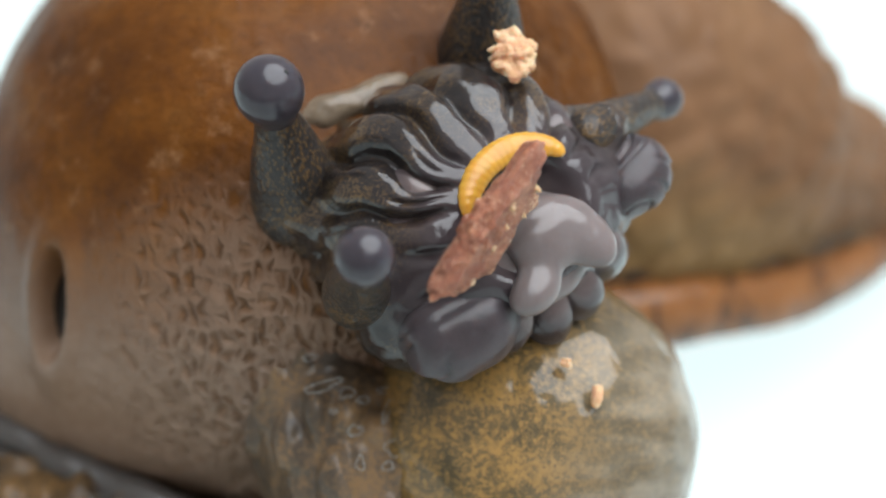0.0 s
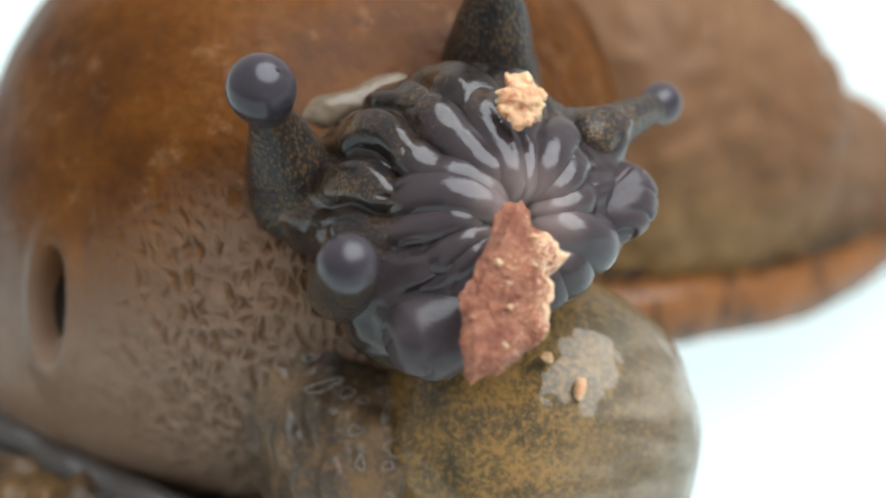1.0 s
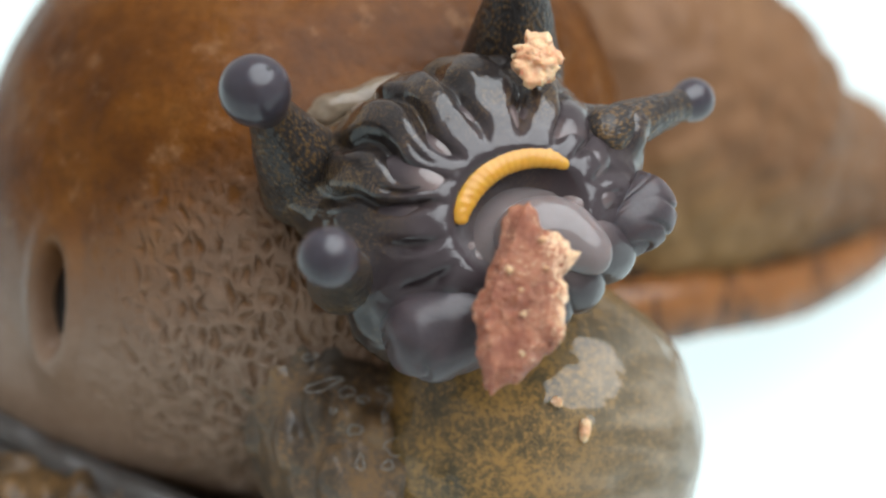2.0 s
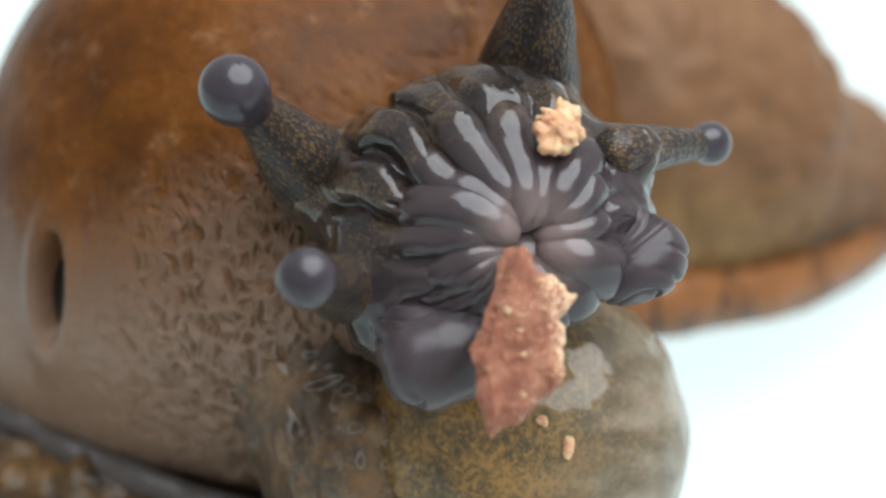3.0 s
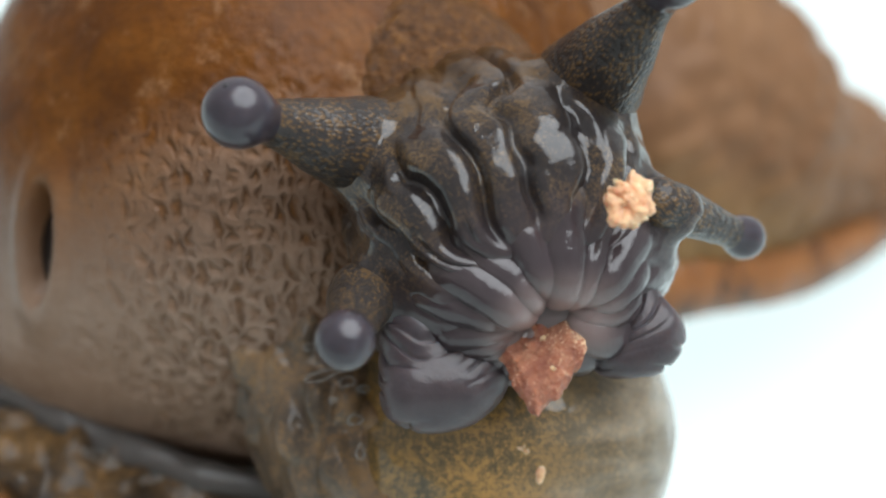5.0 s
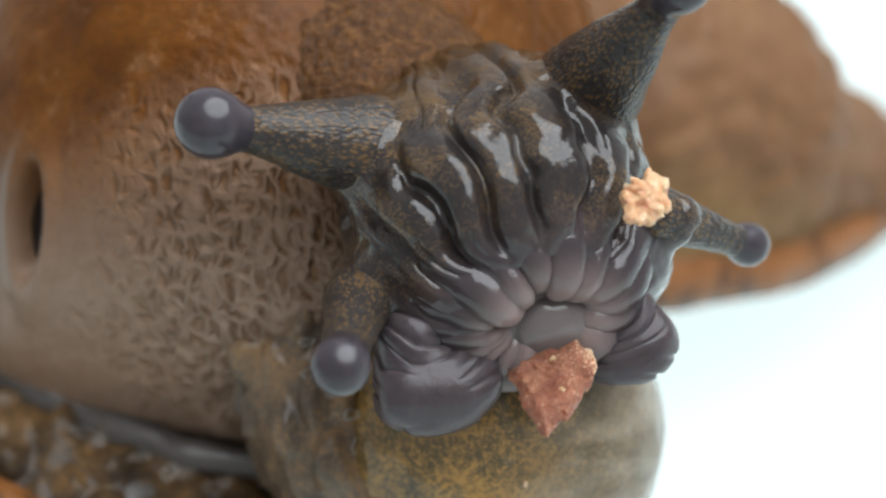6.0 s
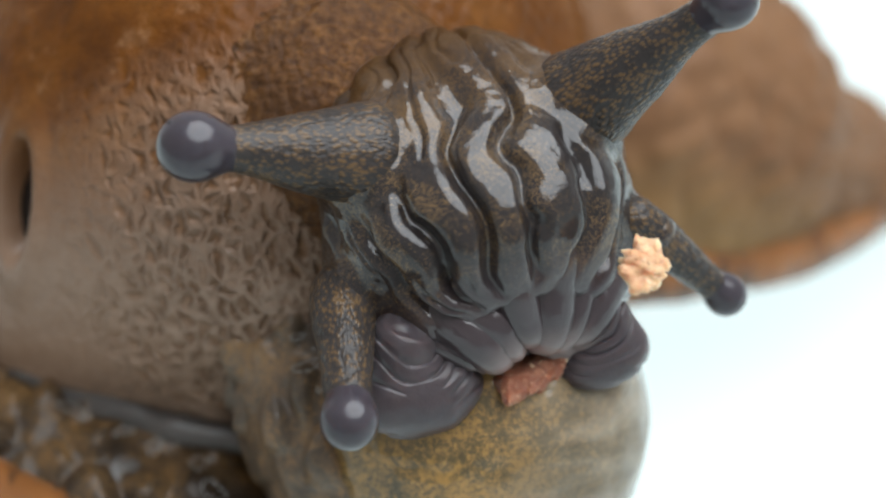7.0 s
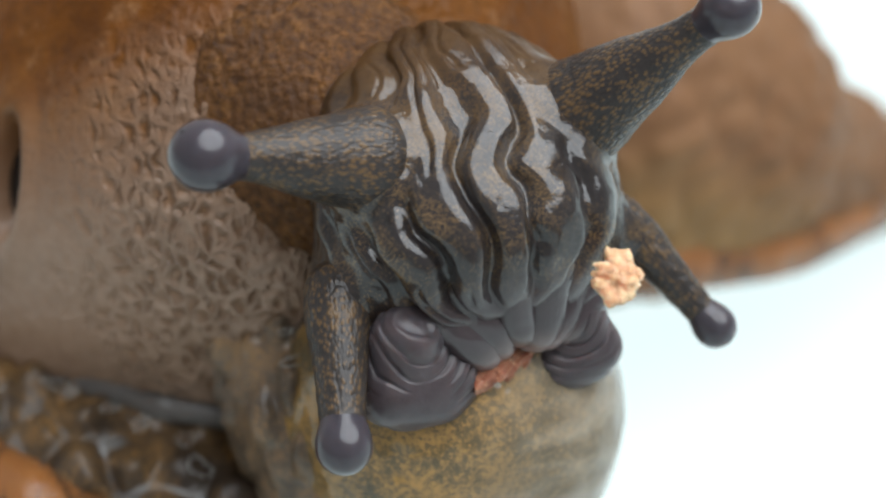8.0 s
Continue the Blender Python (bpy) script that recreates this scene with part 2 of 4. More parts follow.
GREY = plain_wet("grey_fold_skin", (0.062, 0.056, 0.051), 0.35, 2.0, 0.4, 0.8, 0.3, 0.05, 0.18)
JAW = plain_wet("jaw_horn", (0.42, 0.21, 0.025), 0.25, 3.0, 0.35, 0.9, 0.5, 0.03)
GULLET = plain_wet("mouth_lining", (0.125, 0.102, 0.100), 0.25, 1.5, 0.35, 1.0, 0.5, 0.02)
# Pale colour gives the bubble rims their glint.
GLINT = plain_wet("slime_glint", (0.30, 0.30, 0.29), 0.2, 3.0, 0.2, 1.0, 0.0, 0.01, 0.03)
PORE_SHADE = plain_wet("pore_shade", (0.010, 0.006, 0.004), 0.4, 2.0, 0.6, 0.2, 0.0, 0.03)
MEAT = meat("cured_meat", (0.165, 0.052, 0.030), (0.33, 0.145, 0.085), (0.62, 0.42, 0.27), 0.27)
CRUMB = meat("crumb_meat", (0.56, 0.29, 0.16), (0.72, 0.49, 0.30), (0.82, 0.68, 0.46), 0.0)

# ---------------------------------------------------------------- shaping tools


def hashed(i, j, k, seed):
    h = (i * 374761393 + j * 668265263 + k * 2147483647 + seed * 1274126177) & 0xFFFFFFFF
    h = ((h ^ (h >> 13)) * 1274126177) & 0xFFFFFFFF
    return ((h ^ (h >> 16)) & 0xFFFF) / 65535.0


def grain(p, scale, seed=1, octaves=1):
    """Value noise, about -1 to 1."""
    out, amp = 0.0, 1.0
    for o in range(octaves):
        q = p * scale * 2 ** o + 31.7 * o + 500.0
        i = np.floor(q).astype(np.int64)
        f = q - i
        f = f * f * (3 - 2 * f)
        v = 0.0
        for a in (0, 1):
            for b in (0, 1):
                for c in (0, 1):
                    w = ((f[:, 0] if a else 1 - f[:, 0]) * (f[:, 1] if b else 1 - f[:, 1]) * (f[:, 2] if c else 1 - f[:, 2]))
                    v = v + w * hashed(i[:, 0] + a, i[:, 1] + b, i[:, 2] + c, seed + o)
        out = out + amp * (2 * v - 1)
        amp *= 0.5
    return out


def worley(p, scale, seed=1):
    """Distances to the nearest and second nearest of scattered points, in cells."""
    q = p * scale + 500.0
    i = np.floor(q).astype(np.int64)
    d1 = np.full(len(p), 9.0)
    d2 = np.full(len(p), 9.0)
    for a in (-1, 0, 1):
        for b in (-1, 0, 1):
            for c in (-1, 0, 1):
                n = i + np.array((a, b, c))
                pt = n + np.stack([hashed(n[:, 0], n[:, 1], n[:, 2], seed + s) for s in (0, 7, 13)], 1)
                d = np.sqrt(((q - pt) ** 2).sum(1))
                d2 = np.minimum(d2, np.maximum(d1, d))
                d1 = np.minimum(d1, d)
    return d1, d2


def blend(ds, k):
    """Smooth union of distances."""
    out = ds[0]
    for d in ds[1:]:
        h = np.clip(0.5 + 0.5 * (out - d) / k, 0, 1)
        out = out * (1 - h) + d * h - k * h * (1 - h)
    return out


def egg(p, centre, radii):
    q = (p - np.array(centre)) / np.array(radii)
    n = np.sqrt((q * q).sum(1))
    return (n - 1) * min(radii) * (0.5 + 0.5 * n / np.maximum(n, 1))


def rod(p, a, b, ra, rb):
    a, b = np.array(a, float), np.array(b, float)
    t = np.clip(((p - a) @ (b - a)) / ((b - a) @ (b - a)), 0, 1)
    return np.sqrt(((p - a - t[:, None] * (b - a)) ** 2).sum(1)) - (ra + (rb - ra) * t)


def step(x, lo, hi):
    t = np.clip((x - lo) / (hi - lo), 0, 1)
    return t * t * (3 - 2 * t)


def mesh_of(name, verts, faces, mat):
    me = bpy.data.meshes.new(name)
    me.from_pydata((np.asarray(verts) * MM).tolist(), [], [tuple(f) for f in faces])
    me.polygons.foreach_set("use_smooth", [True] * len(me.polygons))
    me.materials.append(mat)
    me.update()
    return me


def grid_faces(nu, nv, loop=True):
    i, j = np.meshgrid(np.arange(nu - 1), np.arange(nv if loop else nv - 1), indexing="ij")
    k = (j + 1) % nv
    return np.stack([i * nv + j, i * nv + k, (i + 1) * nv + k, (i + 1) * nv + j], -1).reshape(-1, 4)


def skin(name, field, centre, reach, nu, nv, mat, axis="y", relief_fn=None, lo=0.0, hi=math.pi):
    """A closed skin round centre: where the field, seen from far outside along each ray, is first met."""
    u = np.linspace(lo + 1e-3, hi - 1e-3, nu)
    v = np.linspace(0, 2 * math.pi, nv, endpoint=False)
    U, V = np.meshgrid(u, v, indexing="ij")
    d = np.stack([np.sin(U) * np.cos(V), np.sin(U) * np.sin(V), np.cos(U)], -1).reshape(-1, 3)
    if axis == "y":
        d = d[:, [1, 2, 0]]
    elif axis == "x":
        d = d[:, [2, 0, 1]]
    c = np.array(centre, float)
    r = np.full(len(d), float(reach))
    for _ in range(44):
        f = field(c + d * r[:, None])
        r = np.maximum(r - np.clip(f, -0.4, 1.0) * 0.72, 0.02)
    p = c + d * r[:, None]
    if relief_fn is not None:
        p = p + d * relief_fn(p)[:, None]
    return mesh_of(name, p, grid_faces(nu, nv), mat)


def tube(name, path, radii, nv, mat, steps=60, relief_fn=None, squash=1.0, caps=True):
    """A rounded tube along a path of points with their radii."""
    path, radii = np.array(path, float), np.array(radii, float)
    s = np.r_[0, np.cumsum(np.sqrt((np.diff(path, axis=0) ** 2).sum(1)))]
    k = np.linspace(0, s[-1], steps)

    def glide(values):
        slope = np.gradient(values, s)
        out = np.empty(steps)
        for n, x in enumerate(k):
            i = min(np.searchsorted(s, x, side="right") - 1, len(s) - 2)
            h = s[i + 1] - s[i]
            t = (x - s[i]) / h
            out[n] = ((2 * t ** 3 - 3 * t * t + 1) * values[i] + (t ** 3 - 2 * t * t + t) * h * slope[i]
                      + (3 * t * t - 2 * t ** 3) * values[i + 1] + (t ** 3 - t * t) * h * slope[i + 1])
        return out
    c = np.stack([glide(path[:, a]) for a in range(3)], 1)
    rr = glide(radii)
    if caps:
        # round ends
        for end, r0 in ((0, radii[0]), (1, radii[-1])):
            dist = k if end == 0 else s[-1] - k
            rr = np.where(dist < r0, rr * np.sqrt(np.clip(1 - (1 - dist / r0) ** 2, 0.0004, 1)), rr)
    t = np.gradient(c, axis=0)
    t /= np.linalg.norm(t, axis=1)[:, None]
    side = np.cross(t[0], (0.13, 0.21, 0.97) if abs(t[0][2]) < 0.9 else (0.1, 1, 0))
    rings, normals = [], []
    a = np.linspace(0, 2 * math.pi, nv, endpoint=False)
    for i in range(steps):
        side = side - t[i] * (side @ t[i])
        side /= np.linalg.norm(side)
        up = np.cross(t[i], side)
        n = np.cos(a)[:, None] * side + np.sin(a)[:, None] * up * squash
        rings.append(c[i] + n * rr[i])
        normals.append(n)
    p, n = np.concatenate(rings), np.concatenate(normals)
    if relief_fn is not None:
        p = p + n * relief_fn(p)[:, None]
    return mesh_of(name, p, grid_faces(steps, nv), mat)


def part(name, mesh, parent, at=None, label=""):
    ob = new(name, mesh)
    ob.parent = parent
    if at is not None:
        ob.matrix_basis = at
    return tagged(ob, label)


def thing(name, mesh, at, label, category, group="", kind=""):
    ob = new(name, mesh)
    ob.matrix_basis = at
    return tagged(ob, label, category, group, kind)

# ---------------------------------------------------------------- setting


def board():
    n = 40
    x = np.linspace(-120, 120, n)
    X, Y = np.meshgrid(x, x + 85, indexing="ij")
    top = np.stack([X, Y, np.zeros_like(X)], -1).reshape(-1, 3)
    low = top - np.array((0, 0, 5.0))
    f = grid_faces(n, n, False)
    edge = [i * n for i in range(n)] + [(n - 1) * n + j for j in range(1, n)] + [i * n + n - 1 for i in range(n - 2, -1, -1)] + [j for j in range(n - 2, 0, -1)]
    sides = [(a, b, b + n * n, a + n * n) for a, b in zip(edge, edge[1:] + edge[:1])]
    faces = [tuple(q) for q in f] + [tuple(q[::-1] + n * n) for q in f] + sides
    me = mesh_of("panel_slab", np.concatenate([top, low]), faces, BOARD)
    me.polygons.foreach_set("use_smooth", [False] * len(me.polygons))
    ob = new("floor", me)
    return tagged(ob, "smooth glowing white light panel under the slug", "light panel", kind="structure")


board()


def table():
    """The table that carries the panel, with a rounded edge."""
    a = np.linspace(0, 2 * math.pi, 96, endpoint=False)
    rings = [(330, -6.0), (348, -6.2), (350, -8.0), (350, -26.0), (345, -30.0)]
    p = [np.stack([r * np.sign(np.cos(a)) * np.abs(np.cos(a)) ** 0.4, 85 + r * np.sign(np.sin(a)) * np.abs(np.sin(a)) ** 0.4, np.full(96, z)], 1) for r, z in rings]
    faces = [tuple(q) for q in grid_faces(5, 96)] + [tuple(range(95, -1, -1)), tuple(range(4 * 96, 5 * 96))]
    me = mesh_of("table", np.concatenate(p), faces, plain_wet("grey_table_paint", (0.17, 0.17, 0.165), 0.12, 0.15, 0.6, 0.0, 0.0, 0.02))
    return tagged(new("table", me), "plain grey painted table under the light panel", "table", kind="structure")


table()


def scrap(name, w, h, d, mat, seed, nu=90, nv=140, rough=0.16, taper=0.35):
    def field(p):
        q = p.copy()
        t = np.clip((p[:, 1] + h) / (2 * h), 0, 1)
        q[:, 0] = q[:, 0] / (1 - taper * (1 - t))
        a = np.abs(q) / np.array((w, h, d))
        n = (a ** 3).sum(1) ** (1 / 3)
        return (n - 1) * min(w, h, d)

    def detail(p):
        d1, d2 = worley(p, 7.0, seed)
        return rough * (grain(p, 0.9 / h, seed, 2) + 0.22 * (0.5 - d1) + 0.45 * np.abs(grain(p, 2.2 / h, seed + 3, 2)) - 0.1)
    return skin(name, field, (0, 0, 0), 4, nu, nv, mat, "z", detail)


def cluster(name, w, h, d, mat, seed):
    """A ragged crumb: grains pressed together, with some standing out."""
    rnd = random.Random(seed)
    grains = []
    for k in range(90):
        a, r = rnd.uniform(0, 2 * math.pi), rnd.uniform(0.25, 0.9)
        grains.append(((w * r * math.cos(a), h * r * math.sin(a), rnd.uniform(-0.4, 0.8) * d), tuple(rnd.uniform(0.05, 0.12) for _ in range(3))))

    def field(p):
        return blend([egg(p, (0, 0, 0), (w * 0.72, h * 0.72, d * 0.8))] + [egg(p, c, r) for c, r in grains], 0.06)
    return skin(name, field, (0, 0, 0), 2, 130, 200, mat, "z", lambda p: 0.06 * grain(p, 5.5, seed, 3))


# ---------------------------------------------------------------- the slug
slug = new("slug")
slug.matrix_basis = LEAN
slug.empty_display_size = 0.002
tagged(slug, "wet brown slug with a black-grey head eating on a white table", "slug")


def body_mesh():
    def field(p):
        return blend([egg(p, (0, 0, 0), (6.55, 6.55, 6.8)), egg(p, (2.0, 1.5, 0.5), (4.6, 4.9, 5.0)), egg(p, (-3.3, -2.4, 0), (3.9, 3.6, 3.5))], 1.2)

    def detail(p):
        warp = p + 0.35 * np.stack([grain(p, 0.8, s) for s in (3, 4, 5)], 1)
        near = step(p[:, 0], -3.4, -1.2) * (1 - step(p[:, 1] - 0.5 * p[:, 0], 0.4, 2.2)) * step(p[:, 2], 0, 2)
        d1, d2 = worley(warp @ np.array(((1.2, -0.25, 0), (0.25, 0.62, 0), (0, 0, 1.0))), 3.3, 5)
        folds = step(d2 - d1, 0.0, 0.42) - 0.5
        e1, e2 = worley(p, 2.3, 11)
        out = near * 0.035 * folds + (1 - near) * 0.014 * (step(e2 - e1, 0, 1.0) - 0.4)
        out = out + 0.10 * grain(p, 0.45, 21, 2) + 0.007 * grain(p, 4.0, 8, 2)
        front = p[:, 2] > 0
        rx, ry = (p[:, 0] + 4.2 - 0.10 * (p[:, 1] + 2.05)) / 0.36, (p[:, 1] + 2.05) / 1.12
        r = np.sqrt(rx * rx + ry * ry)
        pit = np.where(front, -0.95 * (1 - step(r, 0.45, 1.05)) + 0.12 * step(r, 0.8, 1.15) * (1 - step(r, 1.15, 2.0)), 0)
        return out + pit
    return skin("body", field, (0, 0, 0), 9, 420, 620, MANTLE, "y", detail)


body = part("body", body_mesh(), slug, place(-3.2, 1.0, -7.0), "orange-brown mantle and furrowed fawn flank")
# A near-black plug in the pit stands for the shade inside the hole.
part("pneumostome", skin("pneumostome", lambda p: egg(p, (0, 0, 0), (0.40, 1.0, 0.30)), (0, 0, 0), 2, 24, 32, PORE_SHADE), body,
            place(-3.95, -2.0, 4.15, 10, -42, -6), "dark oval breathing hole with a pale rim")


def tail_mesh():
    def detail(p):
        e1, e2 = worley(p * np.array((0.6, 1, 1)), 1.1, 31)
        return 0.14 * (step(e2 - e1, 0, 0.5) - 0.5) + 0.15 * grain(p, 0.4, 9, 3)
    return tube("tail", [(0, 3.2, -9), (3.5, 2.9, -10.8), (6.2, 2.4, -12), (8.3, 1.9, -13.4), (10.8, 1.75, -15.6), (13, 1.6, -17.5)],
                [5.2, 4.6, 3.75, 2.45, 1.6, 0.8], 120, TAIL, 140, detail)


tail = part("tail", tail_mesh(), slug, Matrix(), "brown ridged tail")
fringe = part("foot_fringe", tube("foot_fringe", [(1.5, -1.5, -7.6), (4.5, -1.35, -8.8), (7.9, -0.95, -11.2), (10.5, 0.0, -13.8), (12.4, 0.9, -16)], [0.75, 0.8, 0.7, 0.55, 0.4], 40, FRINGE, 60,
                         lambda p: 0.08 * grain(p, 0.8, 4, 2)), tail, label="orange fringe of the foot")
# A raised dark strip stands in for the shaded gap above the fringe.
groove = part("groove_shade", tube("groove_shade", [(1.5, -0.55, -7.5), (4.5, -0.45, -8.7), (7.9, -0.05, -11.1), (10.5, 0.75, -13.9)], [0.35, 0.4, 0.38, 0.3], 30, SKIRT, 60,
                         lambda p: 0.1 * grain(p, 0.9, 14, 2)), tail, label="dark strip for the shaded groove above the fringe")


def foot_mesh():
    def field(p):
        return blend([egg(p, (0, 0, 0), (3.3, 3.3, 3.0)), egg(p, (-0.2, -2.3, -1.6), (2.9, 2.9, 2.6)), egg(p, (-2.1, -0.7, -0.9), (2.2, 2.2, 2.0))], 0.8)

    def detail(p):
        return 0.07 * grain(p, 0.6, 41, 3) + 0.014 * grain(p, 3.2, 42, 2)
    return skin("foot", field, (0, 0, 0), 7, 240, 320, FOOT, "y", detail)


foot = part("foot", foot_mesh(), slug, place(1.55, -3.6, -2.5), "yellow-speckled brown front of the foot")


def skirt_mesh():
    def detail(p):
        d1, d2 = worley(p, 0.85, 51)
        return 0.36 * (step(d2 - d1, 0, 0.5) - 0.5) + 0.1 * grain(p, 0.8, 52, 3)
    return tube("flank", [(-13, -4.6, -9), (-9.5, -5.7, -6.5), (-7, -6.9, -5.5), (-4, -8.2, -5), (-1, -9.3, -5)], [2.3, 2.5, 2.6, 2.6, 2.4], 120, SKIRT, 160, detail)


skirt = part("flank", skirt_mesh(), slug, Matrix(), "dark flank with rounded tubercles")
part("foot_fringe", tube("foot_fringe", [(-11.5, -5.5, -5.8), (-10, -6.1, -4.3), (-8, -6.9, -3.2), (-6, -7.9, -2.6), (-4, -8.9, -2.6)], [0.75, 0.85, 0.9, 0.9, 0.8], 40, FRINGE, 80,
                         lambda p: 0.10 * grain(p, 0.9, 4, 2)), skirt, label="orange fringe of the foot")


def throat_mesh():
    def detail(p):
        d1, d2 = worley((p + 0.25 * np.stack([grain(p, 1.1, s) for s in (66, 67, 68)], 1)) @ np.array(((1.25, 0.35, 0), (-0.3, 0.75, 0), (0, 0, 1))), 1.15, 61)
        return 0.28 * (step(d2 - d1, 0, 0.6) - 0.55) + 0.08 * grain(p, 1.0, 62, 2)
    return tube("throat", [(-3.5, -0.5, -3.9), (-2.6, -2.4, -2.5), (-1.6, -4.0, -2.2), (-0.8, -6, -2.8)], [1.42, 1.58, 1.88, 2.15], 110, THROAT, 110, detail)


throat = part("throat", throat_mesh(), slug, Matrix(), "grey-brown folded skin of the throat")


def neck_mesh():
    def detail(p):
        e1, e2 = worley(p, 2.2, 71)
        return 0.06 * (step(e2 - e1, 0, 0.6) - 0.5) + 0.10 * grain(p, 0.7, 72, 3)
    return tube("neck", [(-2.4, 0.6, -6.5), (-1.2, 0.4, -3.6), (-0.2, 0.0, -1.6), (0.1, -0.3, -0.2)], [3.5, 3.2, 2.6, 1.9], 120, FURROW, 120, detail)


neck = part("neck", neck_mesh(), slug, place(0, 1.0, -0.8), "golden-brown granular neck")

rim = part("mantle_rim", tube("mantle_rim", [(-2.9, 2.25, -0.75), (-2.47, 2.5, -0.45), (-1.7, 2.82, -0.65), (-0.97, 3.12, -1.05), (-0.25, 3.64, -1.6), (0.3, 4.2, -2.2)], [0.14, 0.28, 0.34, 0.30, 0.22, 0.14], 40, PALE, 110,
                               lambda p: 0.08 * grain(p, 1.6, 33, 3)), slug, Matrix(), "pale wet front edge of the mantle")
part("mucus_film", tube("mucus_film", [(-3.5, -0.5, -3.9), (-2.6, -2.4, -2.5), (-1.6, -4.0, -2.2), (-0.8, -6, -2.8)], [1.22, 1.38, 1.67, 1.93], 60, GREY, 60,
                        lambda p: 0.05 * grain(p, 0.8, 64, 2)), throat, label="smooth grey slime between the folds")
part("mucus_film", tube("mucus_film", [(-13, -4.6, -9), (-9.5, -5.7, -6.5), (-7, -6.9, -5.5), (-4, -8.2, -5), (-1, -9.3, -5)], [2.12, 2.32, 2.42, 2.42, 2.22], 60, GREY, 70,
                        lambda p: 0.05 * grain(p, 0.8, 65, 2)), skirt, label="smooth grey slime between the tubercles")



part("slime_band", tube("slime_band", [(-12.8, -2.7, -8.0), (-9.3, -3.55, -5.4), (-6.8, -4.65, -4.4), (-4.6, -5.4, -3.9), (-3.0, -5.6, -3.7)], [0.30, 0.36, 0.42, 0.36, 0.2], 30, GREY, 80,
                        lambda p: 0.12 * grain(p, 0.9, 75, 2)), skirt, label="smooth grey band of slime along the flank")


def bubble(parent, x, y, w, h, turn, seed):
    """A flat slime bubble's bright rim on its parent's skin, the glint painted pale."""
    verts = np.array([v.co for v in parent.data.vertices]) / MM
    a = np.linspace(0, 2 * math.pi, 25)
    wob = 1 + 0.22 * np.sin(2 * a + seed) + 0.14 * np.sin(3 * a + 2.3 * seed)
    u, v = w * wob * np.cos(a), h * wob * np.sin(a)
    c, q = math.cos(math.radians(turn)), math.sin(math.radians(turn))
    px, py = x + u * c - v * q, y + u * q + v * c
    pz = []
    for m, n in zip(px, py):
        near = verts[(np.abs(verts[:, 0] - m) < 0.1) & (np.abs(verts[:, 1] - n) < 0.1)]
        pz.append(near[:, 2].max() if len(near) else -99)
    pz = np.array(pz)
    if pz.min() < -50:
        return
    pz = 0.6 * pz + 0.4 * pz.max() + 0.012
    part("bubble_rim_glint", tube("bubble_rim_glint", np.stack([px, py, pz], 1), np.full(25, 0.009), 8, GLINT, 64, caps=False), parent)


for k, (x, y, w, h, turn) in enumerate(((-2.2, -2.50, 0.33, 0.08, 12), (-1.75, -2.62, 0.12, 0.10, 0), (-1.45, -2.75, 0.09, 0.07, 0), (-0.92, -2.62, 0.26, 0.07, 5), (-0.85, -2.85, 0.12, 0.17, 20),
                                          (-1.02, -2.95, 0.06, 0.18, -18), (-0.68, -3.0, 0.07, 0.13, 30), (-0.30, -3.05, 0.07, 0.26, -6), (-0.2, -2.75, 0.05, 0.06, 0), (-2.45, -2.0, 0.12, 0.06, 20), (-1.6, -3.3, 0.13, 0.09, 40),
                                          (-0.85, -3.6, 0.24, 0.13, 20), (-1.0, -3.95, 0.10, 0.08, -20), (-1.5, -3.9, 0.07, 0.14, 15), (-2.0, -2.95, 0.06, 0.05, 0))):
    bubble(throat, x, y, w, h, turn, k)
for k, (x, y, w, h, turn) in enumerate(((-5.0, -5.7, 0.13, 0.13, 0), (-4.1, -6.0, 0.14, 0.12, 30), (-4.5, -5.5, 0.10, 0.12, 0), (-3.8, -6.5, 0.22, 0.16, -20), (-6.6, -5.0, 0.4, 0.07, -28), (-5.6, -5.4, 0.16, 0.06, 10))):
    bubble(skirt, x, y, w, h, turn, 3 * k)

# head: x across, y to the brow, z to the mouth
MOUTH = Vector((0.12, -1.58, 2.85))
BROW = (2.15, 1.65, 0.0)
CHEEK = (2.88, -0.66, 1.29)
# the ridges of the head run like meridians from the lips over the brow, round this middle
CORE = Vector((0.08, -0.55, 0.25))
POLE = (MOUTH - CORE).normalized()
SIDE = Vector((1, 0, 0))
UP = POLE.cross(SIDE).normalized()
SIDE = UP.cross(POLE).normalized()
PITCH = 22.0


def head_core(p):
    """The head without its mouth."""
    side = p * np.array((1, 1, 1))
    side[:, 0] = np.abs(side[:, 0])
    ds = [egg(p, (0, 0.15, 0.1), (2.75, 2.1, 2.2)), egg(p, (0, -1.0, 0.7), (2.2, 1.55, 1.75)),
          egg(p, (0, 0.5, -1.2), (2.5, 2.0, 2.0)), rod(side, (1.5, 1.2, -0.3), BROW, 1.0, 0.85), rod(side, (2.0, -0.4, 0.7), CHEEK, 0.8, 0.46),
          egg(side, (1.75, -1.35, 0.35), (1.25, 1.25, 1.3)), egg(p, (0, 0.50, 1.20), (2.0, 1.40, 1.3)), egg(p, (0.08, -1.05, 1.15), (2.2, 1.75, 1.45))]
    return blend(ds, 0.55)


def meridian(p):
    """Angles from the pole and round it, in degrees; 0 round the pole is towards the brow."""
    v = p - np.array(CORE)
    v = v / np.linalg.norm(v, axis=1)[:, None]
    return np.degrees(np.arccos(np.clip(v @ np.array(POLE), -1, 1))), np.degrees(np.arctan2(v @ np.array(SIDE), v @ np.array(UP)))


